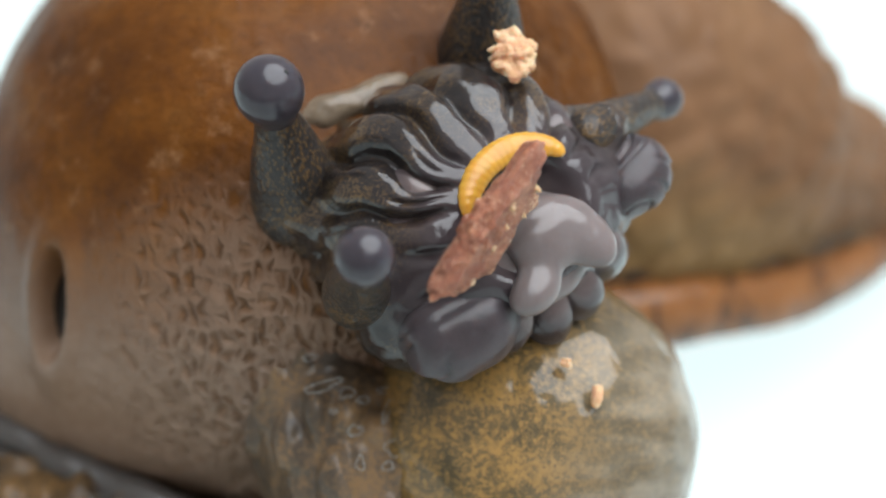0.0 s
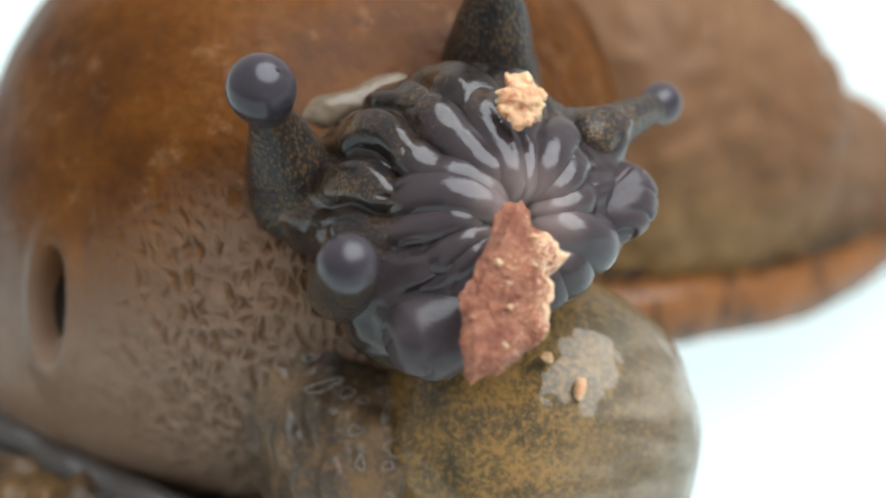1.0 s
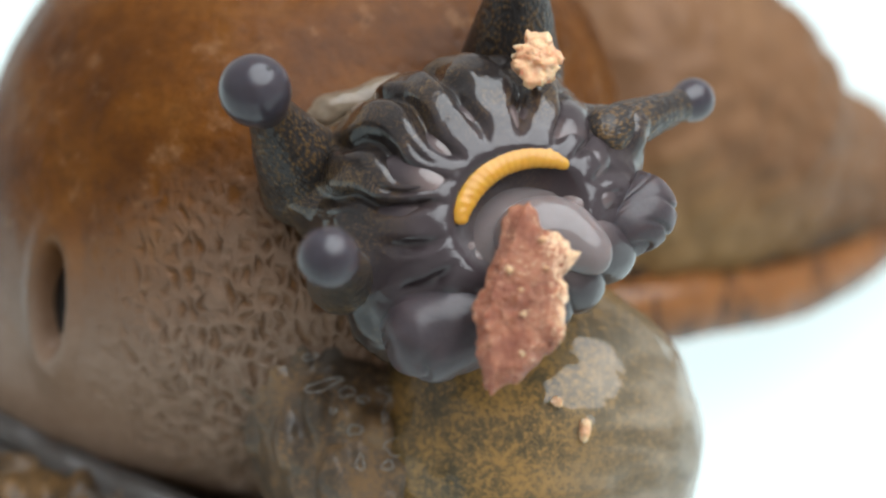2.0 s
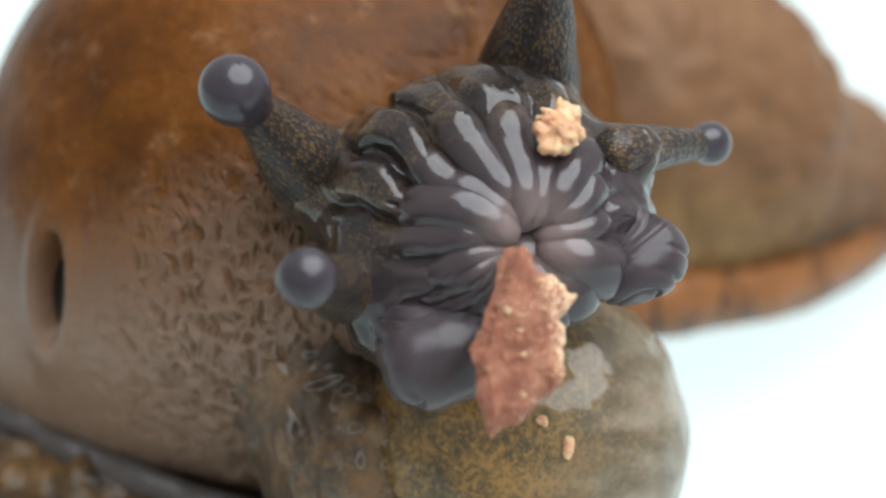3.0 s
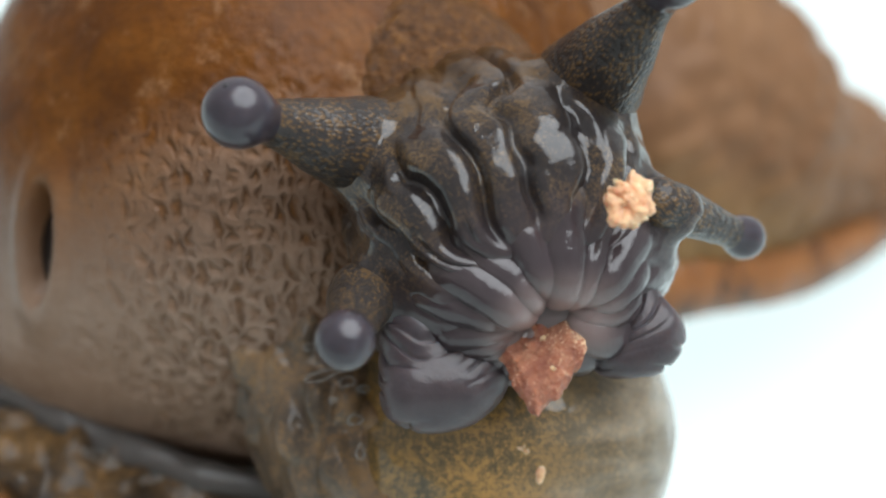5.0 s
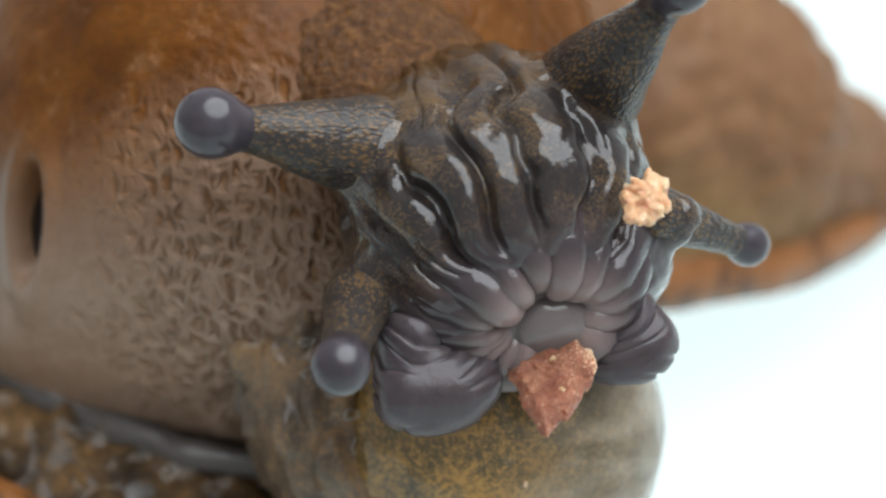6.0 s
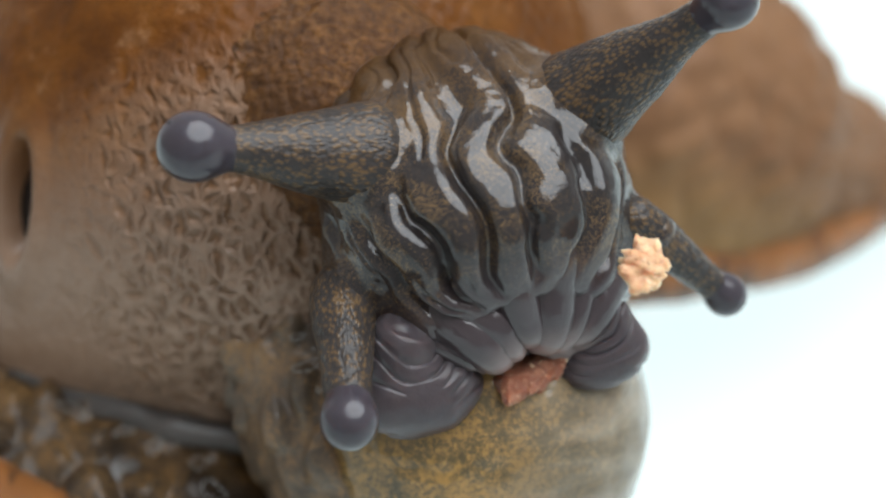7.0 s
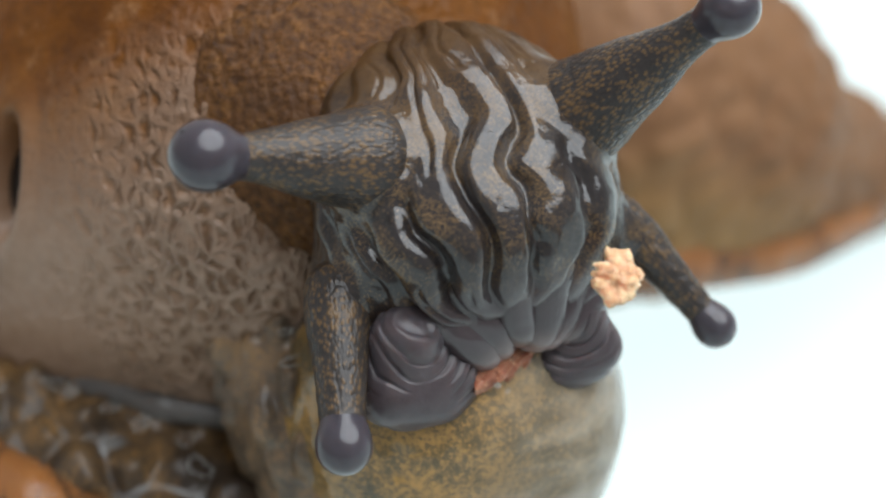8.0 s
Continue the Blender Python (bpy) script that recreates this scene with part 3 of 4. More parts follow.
def waver(p):
    """How far the ridges stray sideways, in ridges."""
    return 0.42 * grain(p * np.array((0.55, 0.8, 0.8)), 0.9, 81, 2)


def head_mesh():
    def field(p):
        pit = egg(p, tuple(MOUTH - POLE * 0.30), (1.25, 1.10, 0.85))
        f = head_core(p)
        h = np.clip(0.5 - 0.5 * (f + pit) / 0.25, 0, 1)
        return f * (1 - h) - pit * h + 0.25 * h * (1 - h)

    def detail(p):
        down, turn = meridian(p)
        top = step(down, 28, 50) * (1 - step(np.abs(turn), 92, 118)) * (1 - 0.55 * step(down, 112, 145))
        for root in (BROW, CHEEK):
            top = top * step(np.sqrt((np.abs(p[:, 0]) - root[0]) ** 2 + (p[:, 1] - root[1]) ** 2 + (p[:, 2] - root[2]) ** 2), 0.85, 1.7)
        u = turn / PITCH + waver(p) + 0.07 * grain(p, 1.7, 82, 2)
        g = np.abs(u - np.round(u))
        ridge = (1 - np.exp(-((0.5 - g) / 0.17) ** 2)) - 0.62 + 0.22 * grain(p, 1.1, 83, 2)
        w = 2 * u + 0.5 * grain(p, 0.8, 90, 2)
        small = np.exp(-(np.abs(w - np.round(w)) / 0.13) ** 2) * step(grain(p, 0.75, 87), 0.0, 0.35)
        d1, d2 = worley(p, 1.6, 84)
        return (top * (0.27 * ridge - 0.10 * small) + (1 - top) * step(down, 28, 45) * (0.06 * (step(d2 - d1, 0, 0.9) - 0.5) + 0.08 * grain(p, 1.3, 89, 2))
                + 0.008 * grain(p, 4.0, 85, 2))
    return skin("head", field, (0, 0, 0), 5, 320, 480, HEAD, "y", detail)


head = part("head", head_mesh(), slug, place(0, 0.8, 0), "black-brown ridged head with golden flecks")
part("gullet", skin("gullet", lambda p: egg(p, (0, 0, 0), (1.35, 1.15, 0.5)), (0, 0, 0), 2, 40, 60, GULLET, "z", lambda p: 0.06 * grain(p, 1.5, 3, 2)), head,
     Matrix.Translation(MOUTH * MM) @ place(0, -0.1, -1.25), "pale grey mouth lining")


def low(angle):
    """0 at the upper lip, 1 at the lower."""
    return (1 - math.cos(angle)) / 2


def on_head(downs, turns):
    """Points of the head's skin at angles from the pole and round it, with the way out at each."""
    a, b = np.radians(downs), np.radians(turns)
    d = (np.cos(a)[:, None] * np.array(POLE) + np.sin(a)[:, None] * (np.cos(b)[:, None] * np.array(UP) + np.sin(b)[:, None] * np.array(SIDE)))
    r = np.full(len(d), 6.0)
    for _ in range(60):
        r = r - np.clip(head_core(np.array(CORE) + d * r[:, None]), -0.4, 1.0) * 0.7
    return np.array(CORE) + d * r[:, None], d


# angle round the mouth, and how far the ridge runs back from the lip
LOBE_PLAN = [(k * PITCH, 74 - 10 * abs(math.sin(k * 2.1)) - 6 * max(0, abs(k) - 1), (1.0 + 0.13 * math.sin(k * 2.3)) * (0.8 if k < -3 else 1.0)) for k in range(-4, 6)]
LOBE_PLAN += [(136.0, 52, 1.35), (162.0, 44, 1.35), (-100.0, 56, 0.62), (-112.0, 58, 0.62), (-124.0, 56, 0.66), (-137.0, 52, 0.75), (-152.0, 46, 0.95), (-177.0, 38, 1.2)]


def lobe_mesh(k):
    turn, back, fat = LOBE_PLAN[k]
    steep = 6 + 3 * math.sin(k * 1.9) + 7 * low(math.radians(turn))
    downs = np.array([steep, steep + 4, steep + 11, steep + 19, 0.5 * (steep + 19 + back * 0.8), back * 0.8, back * 0.9, back + 4])
    turns = np.full(8, turn)
    if abs(turn) < 115:
        p, d = on_head(downs, turns)
        turns = turns - PITCH * waver(p) * step(downs, 18, 40)
    p, d = on_head(downs, turns)
    sink = np.array([0.68, 0.34, 0.16, 0.16, 0.22, 0.29, 0.42, 0.75])
    radii = fat * np.array([0.17, 0.28, 0.36, 0.41, 0.45, 0.43, 0.35, 0.18])
    return tube("lip_lobe", p - d * sink[:, None], radii, 26, HEAD, 64, lambda q: 0.05 * grain(q + k * 7.1, 1.2, 91, 2) + 0.008 * grain(q, 4.0, 85, 2))


def lobe_pose(angle, opened, droop=0.0):
    """Opening slides a lobe back over the head, away from the mouth; drooping hangs the upper lip over it."""
    out = UP * math.cos(angle) + SIDE * math.sin(angle)
    turn = Matrix.Rotation(math.radians(34 * opened), 4, POLE.cross(out))
    hang = Matrix.Translation((POLE * 0.45 - UP) * droop * (1 - low(angle)) * MM)
    at = Matrix.Translation(CORE * MM)
    return Matrix.Translation(-POLE * 0.22 * opened * MM) @ at @ hang @ turn @ at.inverted()


LOBES = []
for k, (turn, back, fat) in enumerate(LOBE_PLAN):
    LOBES.append((math.radians(turn), part("lip_lobe", lobe_mesh(k), head, lobe_pose(math.radians(turn), 0))))


tongue = part("tongue", skin("tongue", lambda p: blend([egg(p, (0.1, 0.05, 0), (0.80, 0.62, 0.42)), egg(p, (-0.75, -0.75, -0.1), (0.5, 0.34, 0.3)), egg(p, (0.75, -0.6, -0.1), (0.4, 0.5, 0.3))], 0.4), (0, -0.1, 0), 2, 70, 100, GULLET, "z",
                    lambda p: 0.03 * grain(p, 1.5, 3, 2)), head, Matrix.Translation(MOUTH * MM) @ place(0.05, -0.2, -0.50), "smooth grey tongue")


def palp_mesh(name, sign):
    def field(p):
        p = p / (0.95 if sign < 0 else 0.72)
        return blend([egg(p, (0, 0, 0), (0.95, 0.85, 0.85)), egg(p, (-sign * 0.55, 0.25, -0.1), (0.95, 0.80, 0.85)), egg(p, (sign * 0.25, 0.8, -0.35), (0.75, 0.85, 0.7))], 0.35)

    def folds(p):
        c = p[:, 1] * 1.35 + sign * 0.75 * p[:, 0] + 0.55 * grain(p, 0.9, 6, 2)
        crease = np.abs(c * 2 - np.round(c * 2))
        return -0.075 * np.exp(-(crease / 0.13) ** 2) * step(grain(p, 1.1, 8), -0.5, 0.25) + 0.10 * grain(p, 1.1, 7, 2)
    return skin(name, field, (0, 0, 0), 3, 120, 170, PALP, "y", folds)


PALPS = [part("lip_palp", palp_mesh("lip_palp", s), head, place(s * 2.0, -2.2, 1.2, 0, 0, s * 28), "rounded grey lip flap") for s in (-1, 1)]


def jaw_mesh():
    a = np.linspace(-1.15, 1.15, 9)
    return tube("jaw", [(1.22 * math.sin(t), 1.05 * math.cos(t) - 0.30, 0.12 * math.cos(t)) for t in a], [0.10, 0.19, 0.23, 0.25, 0.25, 0.25, 0.23, 0.19, 0.10], 24, JAW, 90,
                lambda p: 0.006 * np.sin(np.arctan2(p[:, 0], p[:, 1] + 0.25) * 46), squash=0.6)


jaw = part("jaw", jaw_mesh(), head, Matrix.Translation(MOUTH * MM), "ribbed amber jaw")


def stalk_mesh(length, r0, r1, flare):
    def detail(p):
        e1, e2 = worley(p * np.array((1, 1, 0.8)), 4.2, 101)
        fade = 1 - step(p[:, 2], length * 0.75, length * 0.95)
        return fade * 0.014 * (step(e2 - e1, 0, 0.8) - 0.5) + 0.015 * grain(p, 1.2, 102, 2)
    return tube("tentacle", [(0, 0, -0.95), (0, 0, -0.45), (0, 0, 0), (0, 0.02, length * 0.35), (0, 0.0, length * 0.75), (0, 0, length)],
                [r0 * flare, r0 * flare * 0.97, r0, r0 * 0.55 + r1 * 0.42, r1, r1 * 0.95], 64, STALK, 100, detail)


def tentacle(length, r0, r1, bulb_r, eye, label):
    ob = part("tentacle", stalk_mesh(length, r0, r1, 1.2 if eye else 1.0), slug, Matrix(), label)
    ball = skin("bulb", lambda p: blend([egg(p, (0, 0, 0), (bulb_r, bulb_r, bulb_r * 1.02)), rod(p, (0, 0, -bulb_r * 1.3), (0, 0, 0), r1 * 0.9, r1)], 0.25),
                (0, 0, 0), 2, 60, 80, BULB, "z")
    b = part("bulb", ball, ob, place(0, 0, length), "glossy smoke-grey bulb")
    if eye:
        dot = skin("eye", lambda p: egg(p, (0, 0, 0), (0.05, 0.05, 0.03)), (0, 0, 0), 1, 12, 18, EYE, "z")
        part("eye", dot, ob, place(-bulb_r * 0.62, bulb_r * 0.15, length + bulb_r * 0.77, -10, -38, 0), "black eye spot")
    return ob


UL = tentacle(2.95, 0.92, 0.42, 0.61, True, "long speckled eye tentacle")
UR = tentacle(3.5, 1.0, 0.38, 0.50, True, "long speckled eye tentacle")
LL = tentacle(2.5, 0.60, 0.42, 0.46, False, "short lower feeler")
LR = tentacle(2.2, 0.46, 0.31, 0.37, False, "short lower feeler")

# ---------------------------------------------------------------- food


def meat_mesh():
    """A torn wedge: narrow where it is bitten, with a spur on one side and a pointed lower end."""
    rim = np.array([(0.10, 1.75), (0.38, 1.15), (1.02, 0.75), (0.62, 0.30), (0.60, -0.55), (0.15, -1.05), (-0.62, -1.62), (-0.85, -1.0), (-0.88, -0.2), (-0.45, 0.7), (-0.22, 1.6)])

    def field(p):
        xy = p[:, :2] + 0.07 * np.stack([grain(p, 2.2, s, 2) for s in (113, 114)], 1)
        inside = np.zeros(len(p), bool)
        best = np.full(len(p), 9.0)
        for m, n in zip(rim, np.roll(rim, -1, axis=0)):
            e = n - m
            t = np.clip(((xy - m) @ e) / (e @ e), 0, 1)
            best = np.minimum(best, np.sqrt(((xy - m - t[:, None] * e) ** 2).sum(1)))
            cross = (m[1] > xy[:, 1]) != (n[1] > xy[:, 1])
            inside ^= cross & (xy[:, 0] < (n[0] - m[0]) * (xy[:, 1] - m[1]) / (n[1] - m[1] + 1e-9) + m[0])
        flat = np.where(inside, -best, best)
        thick = np.abs(p[:, 2] - 0.10 * p[:, 0] ** 2) - 0.26
        return np.maximum(flat, thick) + 0.10 * np.exp(-((flat - thick) / 0.15) ** 2)

    def detail(p):
        d1, d2 = worley(p, 3.4, 111)
        return 0.075 * (grain(p, 1.6, 115, 3) + 0.9 * (0.5 - d1) + 0.9 * grain(p, 6.0, 116, 2))
    return skin("meat_scrap", field, (-0.1, -0.15, 0), 3, 200, 340, MEAT, "z", detail)


food = thing("meat_scrap", meat_mesh(), LEAN, "pink-brown torn scrap of cured meat held in the slug's lips", "food")
for k in range(7):
    x, y = random.uniform(-0.6, 0.5), random.uniform(-1.2, 1.0)
    s = random.uniform(0.02, 0.055)
    part("fat_fleck", scrap("fat_fleck", s * 1.3, s, 0.05, CRUMB, 140 + k, 14, 20, 0.03), food, place(x * (0.75 if y > 0.5 else 1), y, 0.27, 0, 0, random.uniform(0, 180)))
crumb = thing("crumb", cluster("crumb", 0.40, 0.52, 0.24, CRUMB, 129), LEAN, "pale pink meat crumb stuck on the slug's head", "crumb", "meat crumbs")
bit = thing("crumb", scrap("crumb", 0.10, 0.20, 0.08, CRUMB, 131, 26, 36, 0.06), LEAN, "tiny oblong meat crumb on the speckled foot", "crumb", "meat crumbs")
bit2 = thing("crumb", scrap("crumb", 0.12, 0.09, 0.08, CRUMB, 137, 26, 36, 0.06), LEAN, "tiny round meat crumb on the speckled foot", "crumb", "meat crumbs")

# ---------------------------------------------------------------- movement
TIMES = (0.0, 0.5, 1.0, 1.5, 3.0, 3.5, 4.0, 4.5, 5.0, 6.5, 7.0, 7.5, 8.0)
HEAD_ROWS = (
    (0.0, 0.02, 0.84, -0.92, -8.0, 22.1, 34.1), (0.5, 0.02, 0.80, -0.88, -9.3, 21.9, 32.2), (1.0, 0.02, 0.84, -0.60, -12.1, 18.5, 30.7),
    (1.5, 0.16, 0.99, -0.18, -13.9, 16.2, 29.7), (3.0, 0.38, 0.81, 0.20, -9.7, 11.8, 25.2), (3.5, 0.64, 0.84, 0.40, -8.7, 11.1, 24.4),
    (4.0, 0.97, 1.02, 0.45, -3.0, 10.8, 21.1), (4.5, 1.01, 0.99, 0.30, 6.7, 11.6, 18.0), (5.0, 0.97, 0.86, 0.03, 16.5, 5.5, 15.8),
    (6.5, 0.82, 0.87, 0.19, 26.8, 9.3, 14.1), (7.0, 0.57, 0.88, -0.03, 41.0, 11.6, 13.8), (7.5, 0.57, 0.77, -0.14, 47.0, 14.9, 13.7),
    (8.0, 0.42, 0.91, -0.13, 50.0, 16.2, 13.5))
OPENING = ((0.0, 1.0), (0.2, 0.55), (0.5, 0.12), (1.0, 0.05), (1.3, 0.05), (1.5, 0.14), (1.7, 0.6), (2.1, 0.8), (2.5, 0.25), (2.8, 0.02), (3.4, 0.03),
           (3.6, 0.22), (3.8, 0.58), (4.0, 0.68), (4.2, 0.48), (4.4, 0.22), (4.7, 0.26), (5.2, 0.28), (5.7, 0.6), (6.0, 0.5), (6.3, 0.36), (6.6, 0.32), (6.9, 0.28), (8.0, 0.28))
DROOP = ((0.0, 0), (4.2, 0), (4.6, 0.3), (5.0, 0.6), (5.7, 0.4), (6.5, 0.65), (7.0, 0.8), (8.0, 0.6))


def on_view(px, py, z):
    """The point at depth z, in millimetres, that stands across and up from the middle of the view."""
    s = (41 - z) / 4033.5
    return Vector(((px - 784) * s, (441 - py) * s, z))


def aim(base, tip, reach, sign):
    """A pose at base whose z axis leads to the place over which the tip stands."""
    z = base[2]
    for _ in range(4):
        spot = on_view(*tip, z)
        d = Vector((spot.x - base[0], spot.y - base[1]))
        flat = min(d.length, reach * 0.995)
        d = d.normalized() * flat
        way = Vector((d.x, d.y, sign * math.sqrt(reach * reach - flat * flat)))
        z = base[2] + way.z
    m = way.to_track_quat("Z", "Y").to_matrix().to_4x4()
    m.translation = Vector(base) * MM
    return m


def head_at(i):
    t, x, y, z, rx, ry, rz = HEAD_ROWS[i]
    return place(x, y, z, rx, ry, rz)


def motions():
    walk(head, [(r[0], head_at(i)) for i, r in enumerate(HEAD_ROWS)])
    for a, ob in LOBES:
        walk(ob, [(t, lobe_pose(a, o * (1 - low(a) * (0.30 if t < 0.3 else 0.65)), float(np.interp(t, [d[0] for d in DROOP], [d[1] for d in DROOP])))) for t, o in OPENING])
    walk(jaw, [(t, Matrix.Translation(MOUTH * MM) @ place(0.12, -0.38 + 0.98 * o, -1.5 + 1.12 * o)) for t, o in OPENING])
    walk(tongue, [(t, Matrix.Translation(MOUTH * MM) @ place(0.05, -0.2, -1.25 + 0.60 * o)) for t, o in OPENING])
    flaps = (((0.0, -2.0, -2.15, 1.25), (1.5, -2.0, -2.15, 1.25), (3.0, -2.15, -2.45, 1.5), (4.5, -2.2, -2.4, 1.7), (6.5, -2.25, -2.2, 2.1), (7.0, -2.2, -2.0, 2.3), (7.5, -2.1, -1.75, 2.45), (8.0, -2.05, -1.65, 2.5)),
             ((0.0, 2.9, -1.75, 1.2), (0.5, 2.35, -1.9, 1.25), (1.5, 2.35, -2.0, 1.25), (3.0, 2.15, -2.55, 1.5), (4.0, 2.35, -2.7, 1.6), (5.0, 1.8, -2.7, 1.75), (6.5, 1.75, -2.5, 2.1), (7.0, 1.75, -2.3, 2.3), (8.0, 1.5, -2.0, 2.5)))
    for side, ob, rows in zip((-1, 1), PALPS, flaps):
        walk(ob, [(t, place(x, y, z, 0, 0, side * 28)) for t, x, y, z in rows])
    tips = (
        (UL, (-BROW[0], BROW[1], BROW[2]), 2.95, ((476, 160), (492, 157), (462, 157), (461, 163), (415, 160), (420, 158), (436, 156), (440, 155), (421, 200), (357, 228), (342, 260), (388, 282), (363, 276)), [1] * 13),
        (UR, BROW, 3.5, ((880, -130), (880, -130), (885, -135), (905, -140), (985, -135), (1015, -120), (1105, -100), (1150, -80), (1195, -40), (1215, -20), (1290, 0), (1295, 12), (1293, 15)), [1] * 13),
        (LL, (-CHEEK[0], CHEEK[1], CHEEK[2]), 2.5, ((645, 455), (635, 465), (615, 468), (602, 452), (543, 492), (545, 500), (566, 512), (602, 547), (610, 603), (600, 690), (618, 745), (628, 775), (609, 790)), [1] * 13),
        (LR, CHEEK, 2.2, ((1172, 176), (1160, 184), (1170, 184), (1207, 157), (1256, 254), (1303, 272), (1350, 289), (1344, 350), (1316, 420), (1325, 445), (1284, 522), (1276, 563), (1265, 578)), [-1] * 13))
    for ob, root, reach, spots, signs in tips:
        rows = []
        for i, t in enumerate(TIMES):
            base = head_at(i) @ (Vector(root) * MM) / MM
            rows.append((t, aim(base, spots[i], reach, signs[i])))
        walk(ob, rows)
    walk(body, [(0.0, place(-3.2, 1.0, -7)), (1.5, place(-3.2, 1.05, -7)), (3.0, place(-3.22, 1.22, -7, -1)), (4.0, place(-3.3, 1.5, -7, -2.5)),
                (5.0, place(-3.42, 1.8, -7, -4.5)), (6.5, place(-3.7, 2.2, -7, -7)), (8.0, place(-4.0, 2.6, -7, -10))])
    walk(rim, [(0.0, place(0.05, -0.14, -0.12)), (1.5, place(0.05, -0.14, -0.12)), (2.6, place(0.2, -0.10, -0.35)), (3.0, place(0.25, -0.10, -0.6)), (3.6, place(0.2, 0.0, -1.1)), (8.0, place(-0.5, 0.3, -2.5))])
    walk(tail, [(0.0, place(0, 0, 0)), (3.0, place(0, 0.1, -0.1)), (5.0, place(0, 0.15, -0.2)), (6.5, place(0.0, 0.2, -0.3)), (8.0, place(0.0, 0.25, -0.4))])
    for ob in (fringe, groove):
        walk(ob, [(0.0, place(0, 0, 0)), (3.0, place(0, 0.1, 0)), (5.0, place(0, 0.4, 0)), (6.5, place(0, 0.65, 0)), (8.0, place(0, 0.85, 0))])
    walk(skirt, [(0.0, place(0, 0, 0)), (1.5, place(0, 0, 0)), (3.5, place(0, 0.5, 0)), (5.0, place(-0.1, 0.9, 0)), (6.5, place(-0.5, 1.6, 0)), (8.0, place(-0.9, 2.3, 0))])
    walk(throat, [(0.0, place(0, 0, 0)), (3.0, place(0, 0.05, 0)), (5.0, place(0, 0.2, 0)), (8.0, place(-0.5, 0.45, -0.6))])
    walk(neck, [(0.0, place(0, 0.9, -1.3)), (1.5, place(0, 1.0, -1.2)), (3.0, place(0.2, 1.5, -0.9)), (4.0, place(0.6, 1.8, -0.7)), (5.0, place(0.0, 2.0, -0.2)), (6.5, place(-1.2, 2.05, 0.35)), (8.0, place(-1.8, 2.15, 0.6))])
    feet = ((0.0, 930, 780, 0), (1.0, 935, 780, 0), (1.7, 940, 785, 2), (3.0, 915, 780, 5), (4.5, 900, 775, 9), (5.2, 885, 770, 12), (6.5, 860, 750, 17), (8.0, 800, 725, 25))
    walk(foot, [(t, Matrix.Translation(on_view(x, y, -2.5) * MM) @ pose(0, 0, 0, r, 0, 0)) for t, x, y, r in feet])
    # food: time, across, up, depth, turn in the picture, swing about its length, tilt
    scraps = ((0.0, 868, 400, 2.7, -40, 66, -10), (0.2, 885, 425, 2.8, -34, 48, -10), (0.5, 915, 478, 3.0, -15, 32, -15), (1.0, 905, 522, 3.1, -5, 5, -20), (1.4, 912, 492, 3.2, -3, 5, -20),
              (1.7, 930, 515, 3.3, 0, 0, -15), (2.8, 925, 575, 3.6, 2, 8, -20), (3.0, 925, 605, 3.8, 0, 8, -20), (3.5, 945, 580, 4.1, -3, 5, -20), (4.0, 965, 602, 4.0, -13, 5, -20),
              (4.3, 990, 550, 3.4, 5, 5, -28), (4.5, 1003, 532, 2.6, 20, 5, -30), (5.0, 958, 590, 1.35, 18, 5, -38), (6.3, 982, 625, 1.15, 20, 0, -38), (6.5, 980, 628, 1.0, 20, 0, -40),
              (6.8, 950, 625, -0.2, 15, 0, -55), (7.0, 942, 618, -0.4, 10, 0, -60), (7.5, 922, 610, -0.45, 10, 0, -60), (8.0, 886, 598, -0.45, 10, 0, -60))
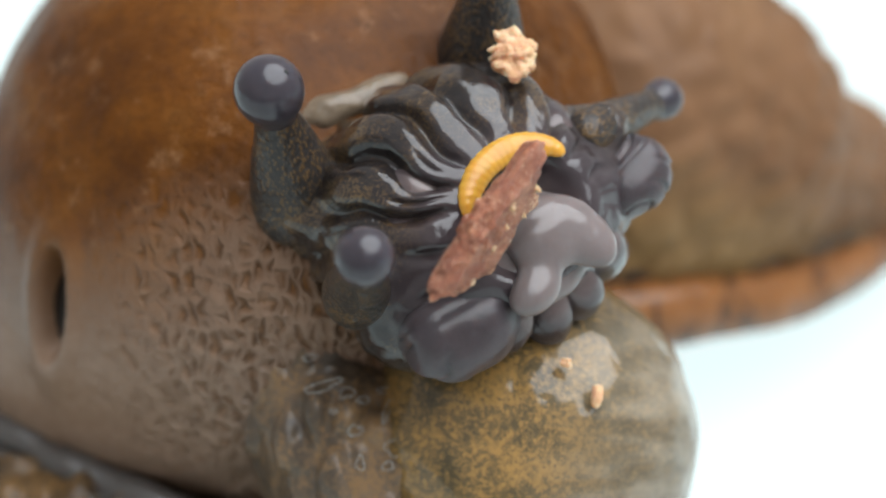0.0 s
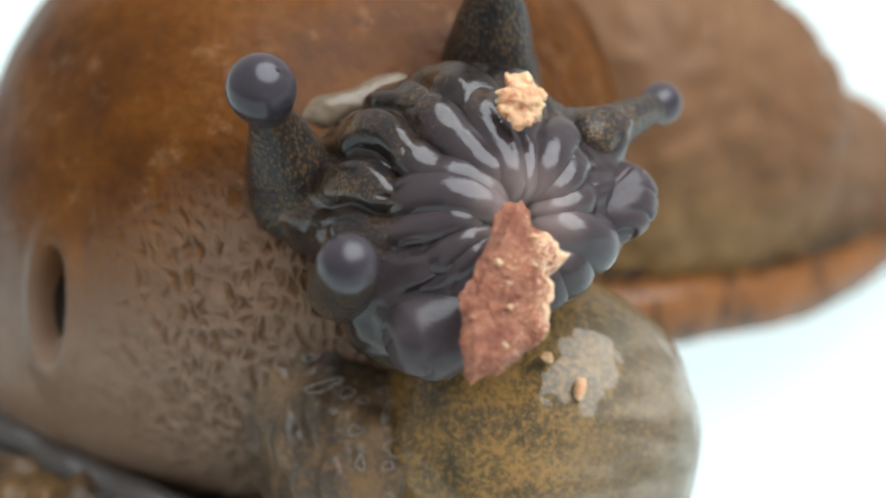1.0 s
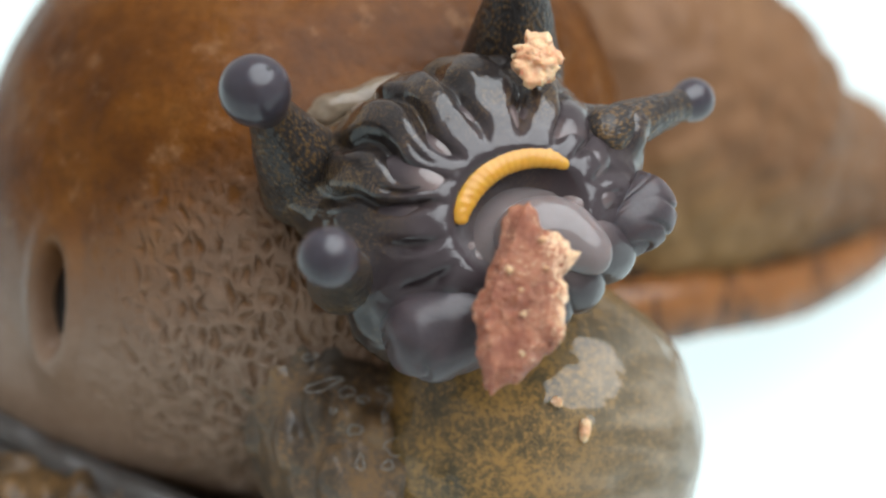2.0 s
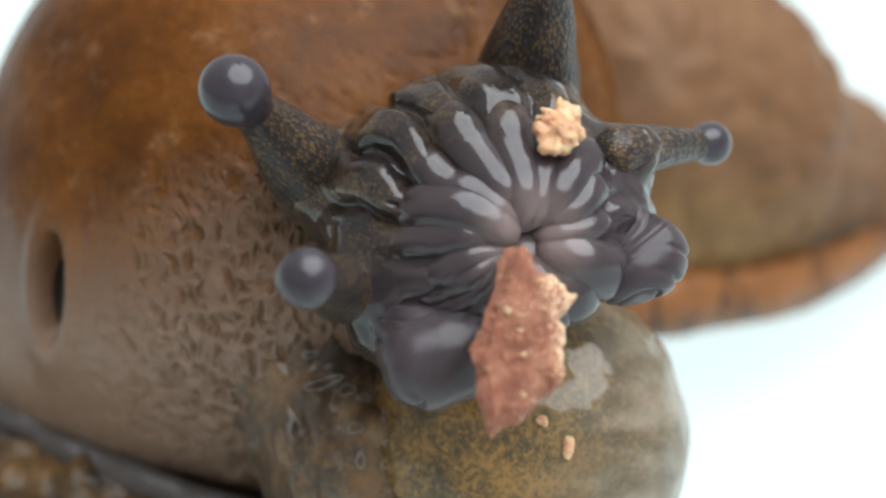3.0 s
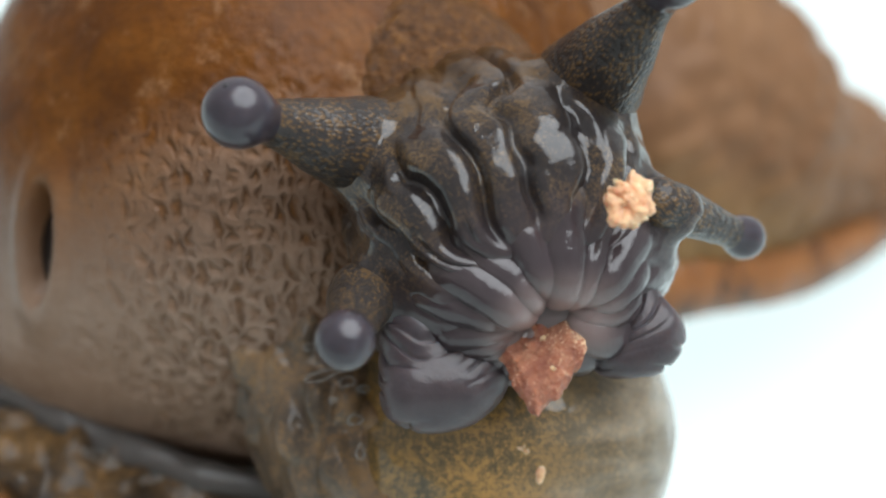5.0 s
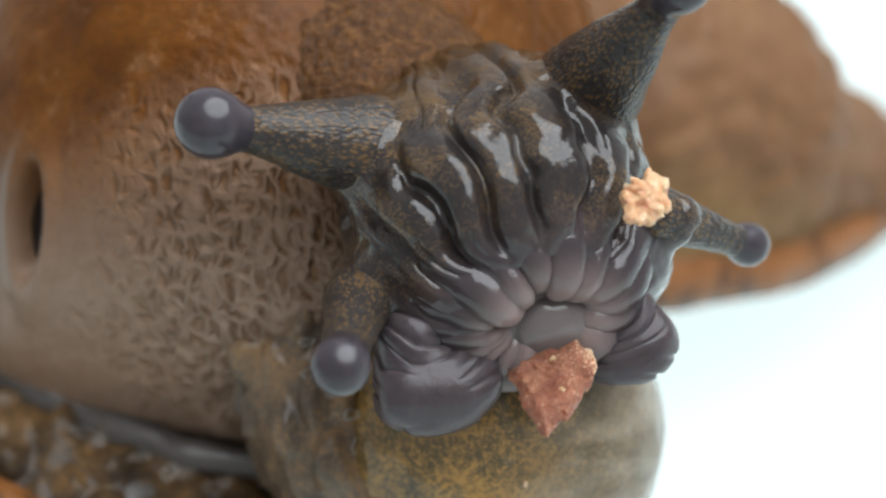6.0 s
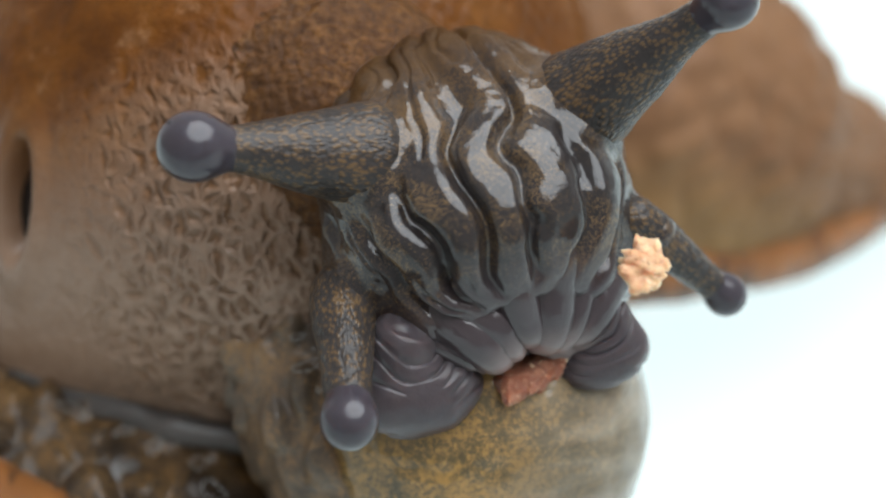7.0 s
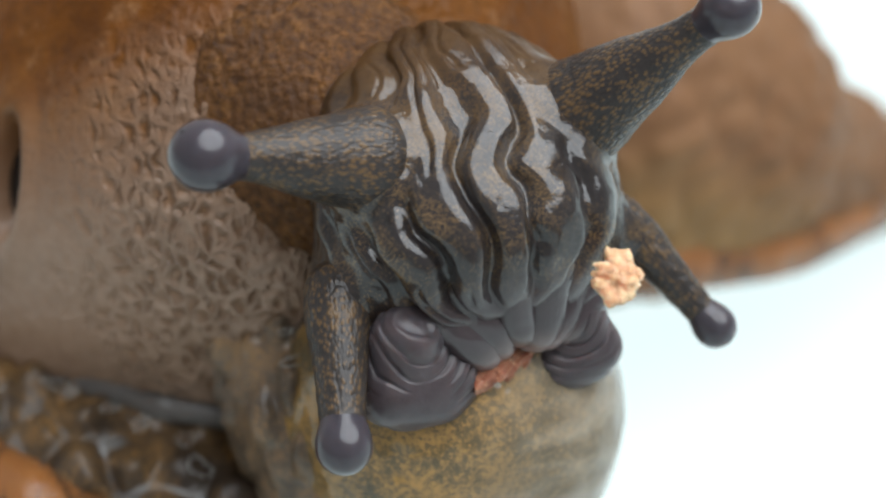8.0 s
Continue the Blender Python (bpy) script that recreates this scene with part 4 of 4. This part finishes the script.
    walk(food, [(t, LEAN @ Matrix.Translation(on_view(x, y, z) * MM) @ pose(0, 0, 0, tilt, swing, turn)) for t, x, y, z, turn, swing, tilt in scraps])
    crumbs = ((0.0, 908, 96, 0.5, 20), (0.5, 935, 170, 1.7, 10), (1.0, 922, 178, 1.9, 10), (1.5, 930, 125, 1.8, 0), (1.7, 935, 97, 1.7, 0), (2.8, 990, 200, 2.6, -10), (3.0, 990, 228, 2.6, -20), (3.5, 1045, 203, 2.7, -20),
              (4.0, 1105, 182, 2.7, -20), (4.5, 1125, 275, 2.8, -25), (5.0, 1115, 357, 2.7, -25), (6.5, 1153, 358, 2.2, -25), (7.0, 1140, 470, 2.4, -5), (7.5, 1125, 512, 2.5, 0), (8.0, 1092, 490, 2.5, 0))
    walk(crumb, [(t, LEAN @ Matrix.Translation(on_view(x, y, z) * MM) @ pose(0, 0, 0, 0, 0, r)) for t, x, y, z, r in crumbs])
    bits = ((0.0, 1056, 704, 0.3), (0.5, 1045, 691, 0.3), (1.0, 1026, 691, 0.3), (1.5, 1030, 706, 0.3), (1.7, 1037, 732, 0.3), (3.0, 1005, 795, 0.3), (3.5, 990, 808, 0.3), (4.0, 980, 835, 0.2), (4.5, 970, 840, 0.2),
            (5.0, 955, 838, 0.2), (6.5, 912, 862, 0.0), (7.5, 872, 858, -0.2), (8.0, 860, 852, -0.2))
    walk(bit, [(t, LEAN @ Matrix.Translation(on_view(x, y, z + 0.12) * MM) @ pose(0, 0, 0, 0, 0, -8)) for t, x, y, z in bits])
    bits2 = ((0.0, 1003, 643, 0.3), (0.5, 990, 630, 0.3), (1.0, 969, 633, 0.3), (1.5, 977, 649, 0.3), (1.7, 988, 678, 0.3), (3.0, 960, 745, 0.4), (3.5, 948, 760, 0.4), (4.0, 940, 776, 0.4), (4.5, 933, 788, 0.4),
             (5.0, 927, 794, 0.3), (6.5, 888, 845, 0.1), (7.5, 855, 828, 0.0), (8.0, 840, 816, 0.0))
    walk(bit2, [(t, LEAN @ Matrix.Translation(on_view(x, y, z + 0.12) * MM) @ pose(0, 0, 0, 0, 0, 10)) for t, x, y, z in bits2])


motions()
